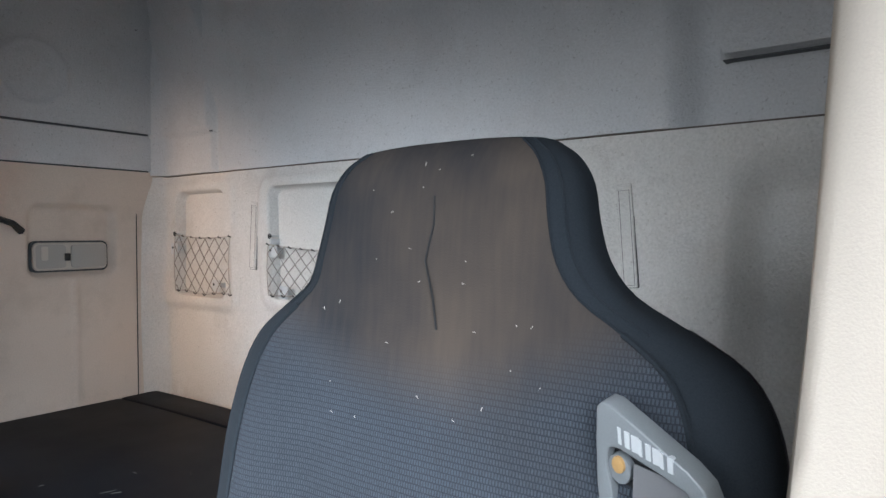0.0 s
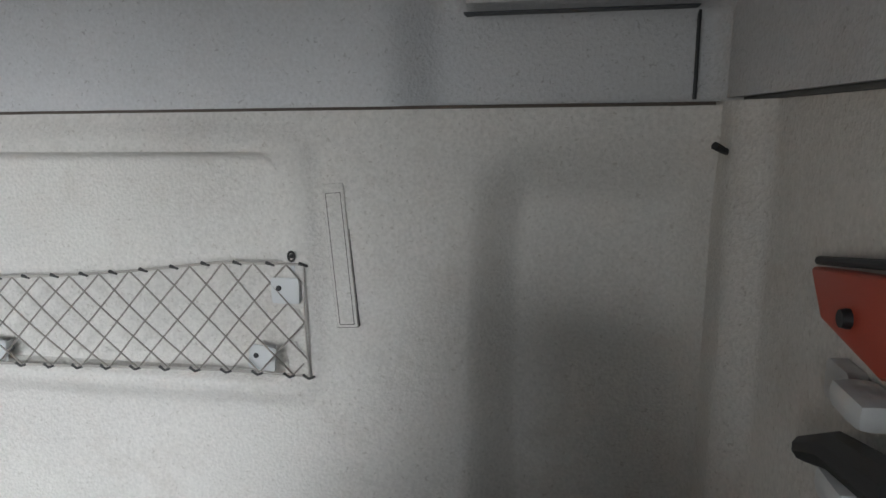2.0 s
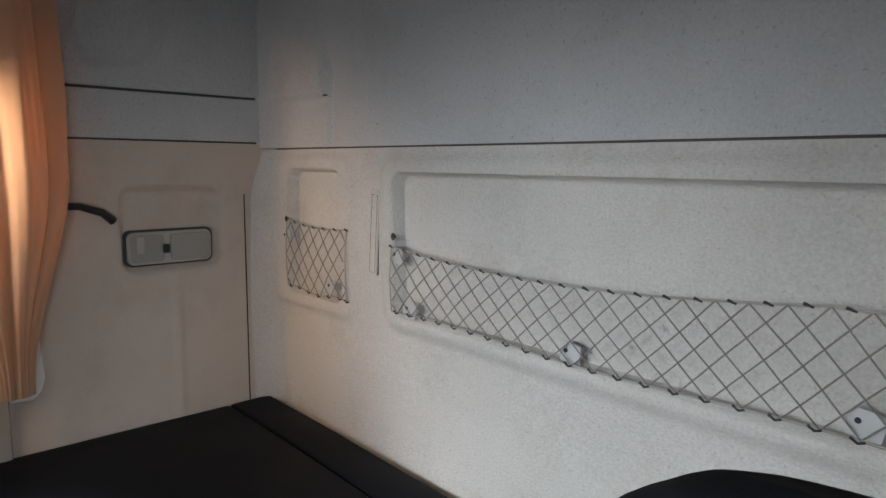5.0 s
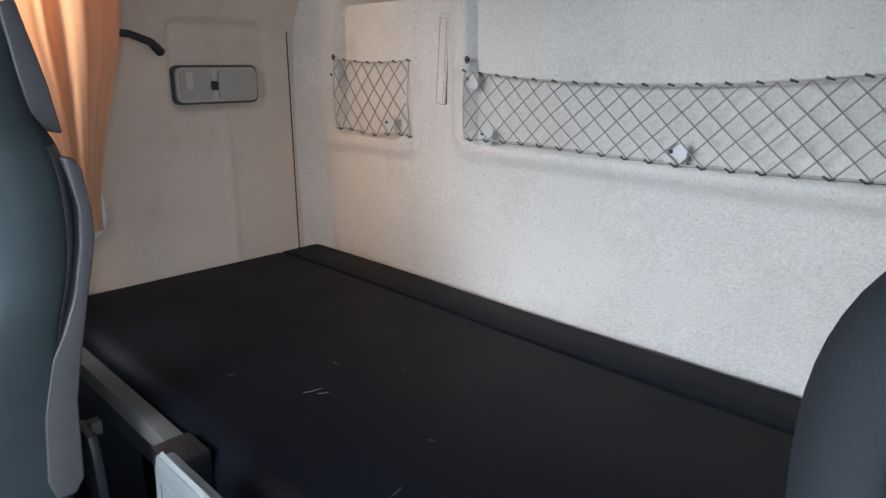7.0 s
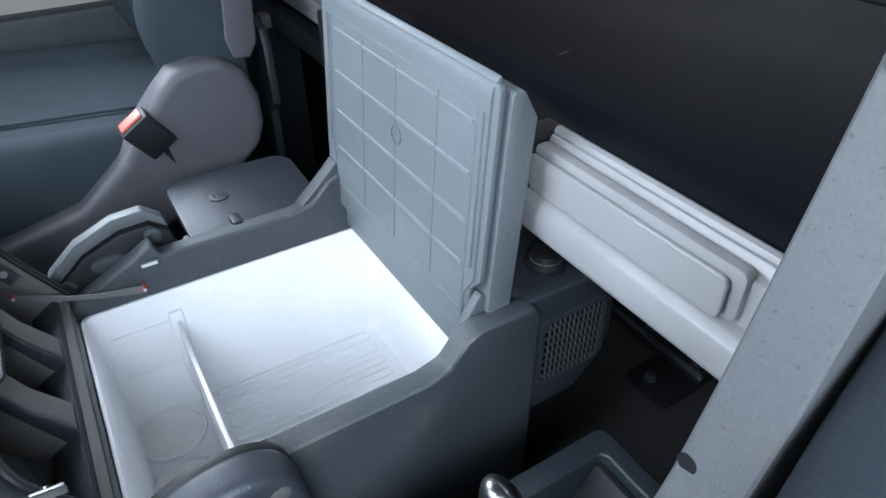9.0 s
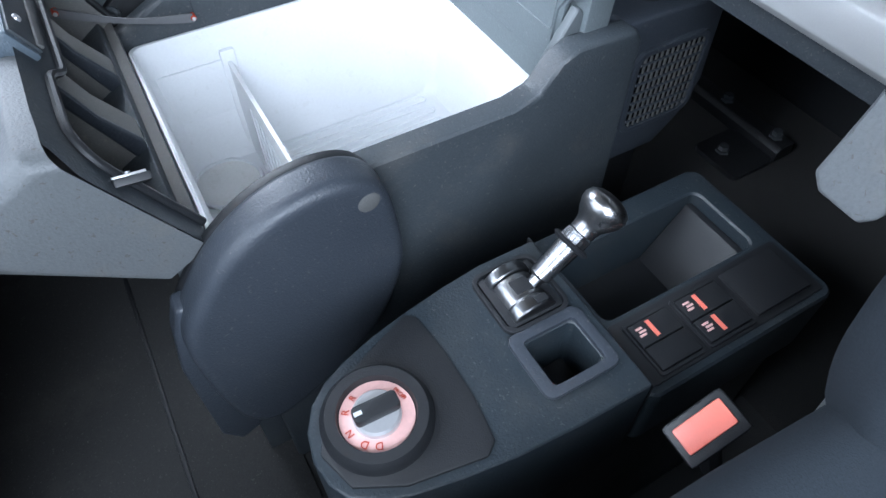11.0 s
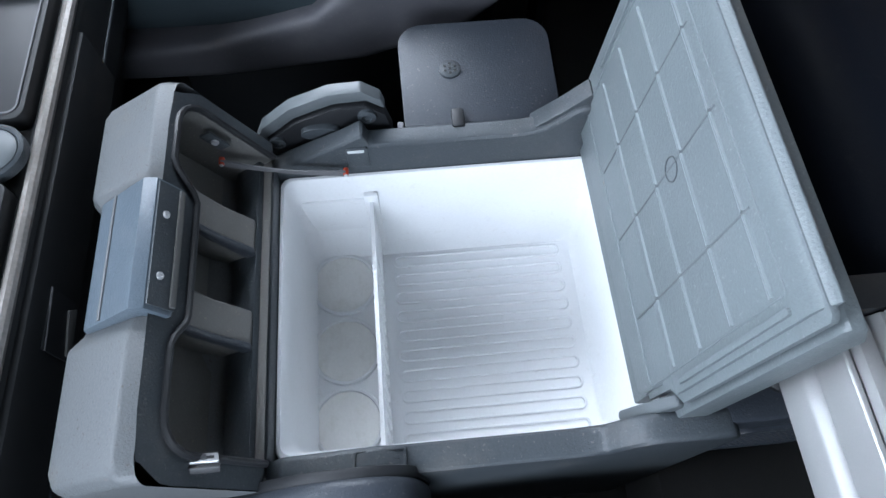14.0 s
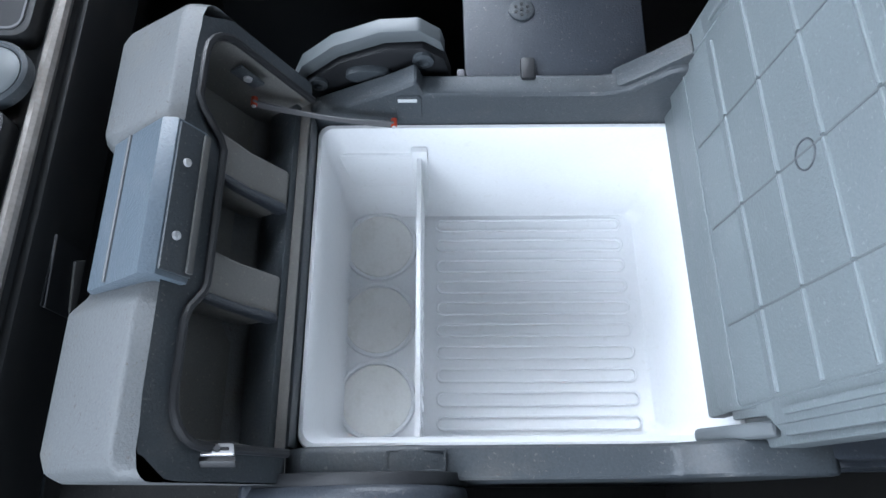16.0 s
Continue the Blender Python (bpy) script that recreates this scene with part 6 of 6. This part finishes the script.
under(part("seam_edge", tube([(-0.50, -1.386, 0.757), (-0.185, -1.385, 0.752), (0.08, -1.385, 0.727), (0.252, -1.385, 0.722)], 0.0022, 6), M_CHAR), da)


def dash_tray(x0, x1, y0, y1):
    rim = part("tray_rim", frame_prism(rrect(x0, x1, y0, y1, 0.012), rrect(x0 + 0.007, x1 - 0.007, y0 + 0.007, y1 - 0.007, 0.010), "z", 0.818, 0.838), M_DASH, bevel=0.002)
    under(rim, da)
    under(part("tray_line", frame_prism(rrect(x0 + 0.006, x1 - 0.006, y0 + 0.006, y1 - 0.006, 0.010), rrect(x0 + 0.0078, x1 - 0.0078, y0 + 0.0078, y1 - 0.0078, 0.009), "z", 0.836, 0.8392), M_BAND), da)
    under(part("tray_floor", box(x0 + 0.006, x1 - 0.006, y0 + 0.006, y1 - 0.006, 0.8195, 0.826), M_BLACK, bevel=0.001), da)


for x0, x1, y0 in ((-0.62, -0.36, -1.58), (-0.345, -0.165, -1.54), (-0.098, 0.010, -1.52), (0.062, 0.196, -1.53)):
    dash_tray(x0, x1, y0, -1.402)
under(part("tray_wall", box(-0.094, 0.006, -1.475, -1.462, 0.826, 0.850), M_DASH, bevel=0.004), da)
for x in (0.112, 0.130):
    under(part("coin_clip", box(x, x + 0.007, -1.436, -1.412, 0.826, 0.840), M_CHAR, bevel=0.001), da)
under(part("cup_disc", lathe([(0, 0), (0.024, 0), (0.024, 0.006), (0.021, 0.008), (0, 0.008)], (-0.130, -1.424, 0.832), n=28), M_ARC), da)
under(part("cup_ring", lathe([(0.025, 0), (0.030, 0), (0.030, 0.010), (0.027, 0.012), (0.025, 0.010), (0.025, 0)], (-0.130, -1.424, 0.828), n=28), M_CHAR), da)
lighter = part("lighter_socket", lathe([(0, 0), (0.022, 0), (0.022, 0.010), (0.019, 0.013), (0.014, 0.013), (0.013, 0.008), (0, 0.008)], (0.035, -1.424, 0.825), n=28), M_TRIMEDGE, label="worn pale socket ring")
under(lighter, da)
under(part("lighter_knob", lathe([(0, 0.008), (0.0125, 0.008), (0.0125, 0.020), (0.010, 0.024), (0.004, 0.023), (0, 0.023)], (0.035, -1.424, 0.825), n=28), M_BLACK), da)
under(part("drawer", box(-0.30, 0.245, -1.389, -1.381, 0.730, 0.806), M_DASH, bevel=0.003), da)
under(part("drawer_grip", box(-0.018, 0.040, -1.3815, -1.3795, 0.740, 0.781), M_BLACK, bevel=0.001), da)
under(part("drawer_grip_lip", prism([(-0.012, 0.7385), (0.036, 0.7365), (0.036, 0.745), (-0.006, 0.752)], "y", -1.3815, -1.3775), M_DUSTY, bevel=0.001), da)
under(part("drawer_grip_edge", tube([(-0.018, -1.380, 0.781), (0.040, -1.380, 0.777)], 0.0012, 6), M_BAND), da)
tagged(part("wall_toe_board", prism([(-1.50, FLOOR), (-1.54, FLOOR + 0.012), (-1.72, 0.50), (-1.76, 0.50), (-1.76, FLOOR)], "x", 0.257, 1.0), M_FLOOR, bevel=0.008), "dusty sloping toe board in the driver's footwell", "wall", kind="structure")
slab("trim_floor_seam", (-0.30, 0.60, -1.336, -1.330, FLOOR + 0.004, FLOOR + 0.009), M_BLACK, "black seam across the floor covering", "trim", 0.001)
slab("floor_covering", (-0.30, 0.62, -1.62, -1.20, FLOOR, FLOOR + 0.005), M_FLOOR, "dusty dark floor covering below the dashboard", "floor", 0.002)

# small pieces belong to the part that carries them
CARRIERS = {"rivet_head": "rivet", "release_button": "buckle", "screw": "latch", "velcro_strip": "latch_plate", "switch_light": "switch", "switch_mark": "switch", "grille_slat": "grille_frame", "grille_bar": "grille_frame",
            "control_ring": "control_knob", "grommet_hole": "grommet", "rib": "inner_panel", "border_groove": "inner_panel", "edge_ridge": "inner_panel", "groove": "inner_panel", "round_boss": "inner_panel", "catch_slot": "catch_plate",
            "lighter_knob": "lighter_socket", "drawer_grip": "drawer", "drawer_grip_lip": "drawer", "drawer_grip_edge": "drawer", "tray_line": "tray_rim", "divider_lip": "divider", "floor_rib": "liner", "bottle_ring": "liner",
            "bottle_seat": "liner", "divider_seat": "liner", "liner_step": "liner", "gate_slot": "gate", "gate_drum": "gate", "lever_ring": "lever", "lever_collar": "lever", "cap": "plate", "oval_boss": "plate", "slot": "belt_plate",
            "amber_flag": "belt_plate", "mark_bar": "belt_plate", "slot_lip": "belt_plate", "headrest_seam": "headrest", "dial_handle": "dial", "dial_pointer": "dial", "cushion_seam": "cushion", "worn_spot": "cover", "latch_ridge": "latch", "hem": "cloth",
            "stitching": "cloth", "lint": "headrest", "headrest_piping": "headrest", "dial_letter": "dial", "scuff_marks": "mattress", "coin_ramp": "coin_slot", "switch_lamp": "switch"}
bpy.context.view_layer.update()


def middle(ob):
    return ob.matrix_world @ (sum((Vector(c) for c in ob.bound_box), Vector()) / 8)


for ob in [o for o in bpy.data.objects if o.parent and o.name.split(".")[0] in CARRIERS]:
    want = CARRIERS[ob.name.split(".")[0]]
    near = [c for c in ob.parent.children if c.name.split(".")[0] == want and c.type == "MESH"]
    if near and ob.parent.type == "EMPTY":
        under(ob, min(near, key=lambda c: (middle(c) - middle(ob)).length))
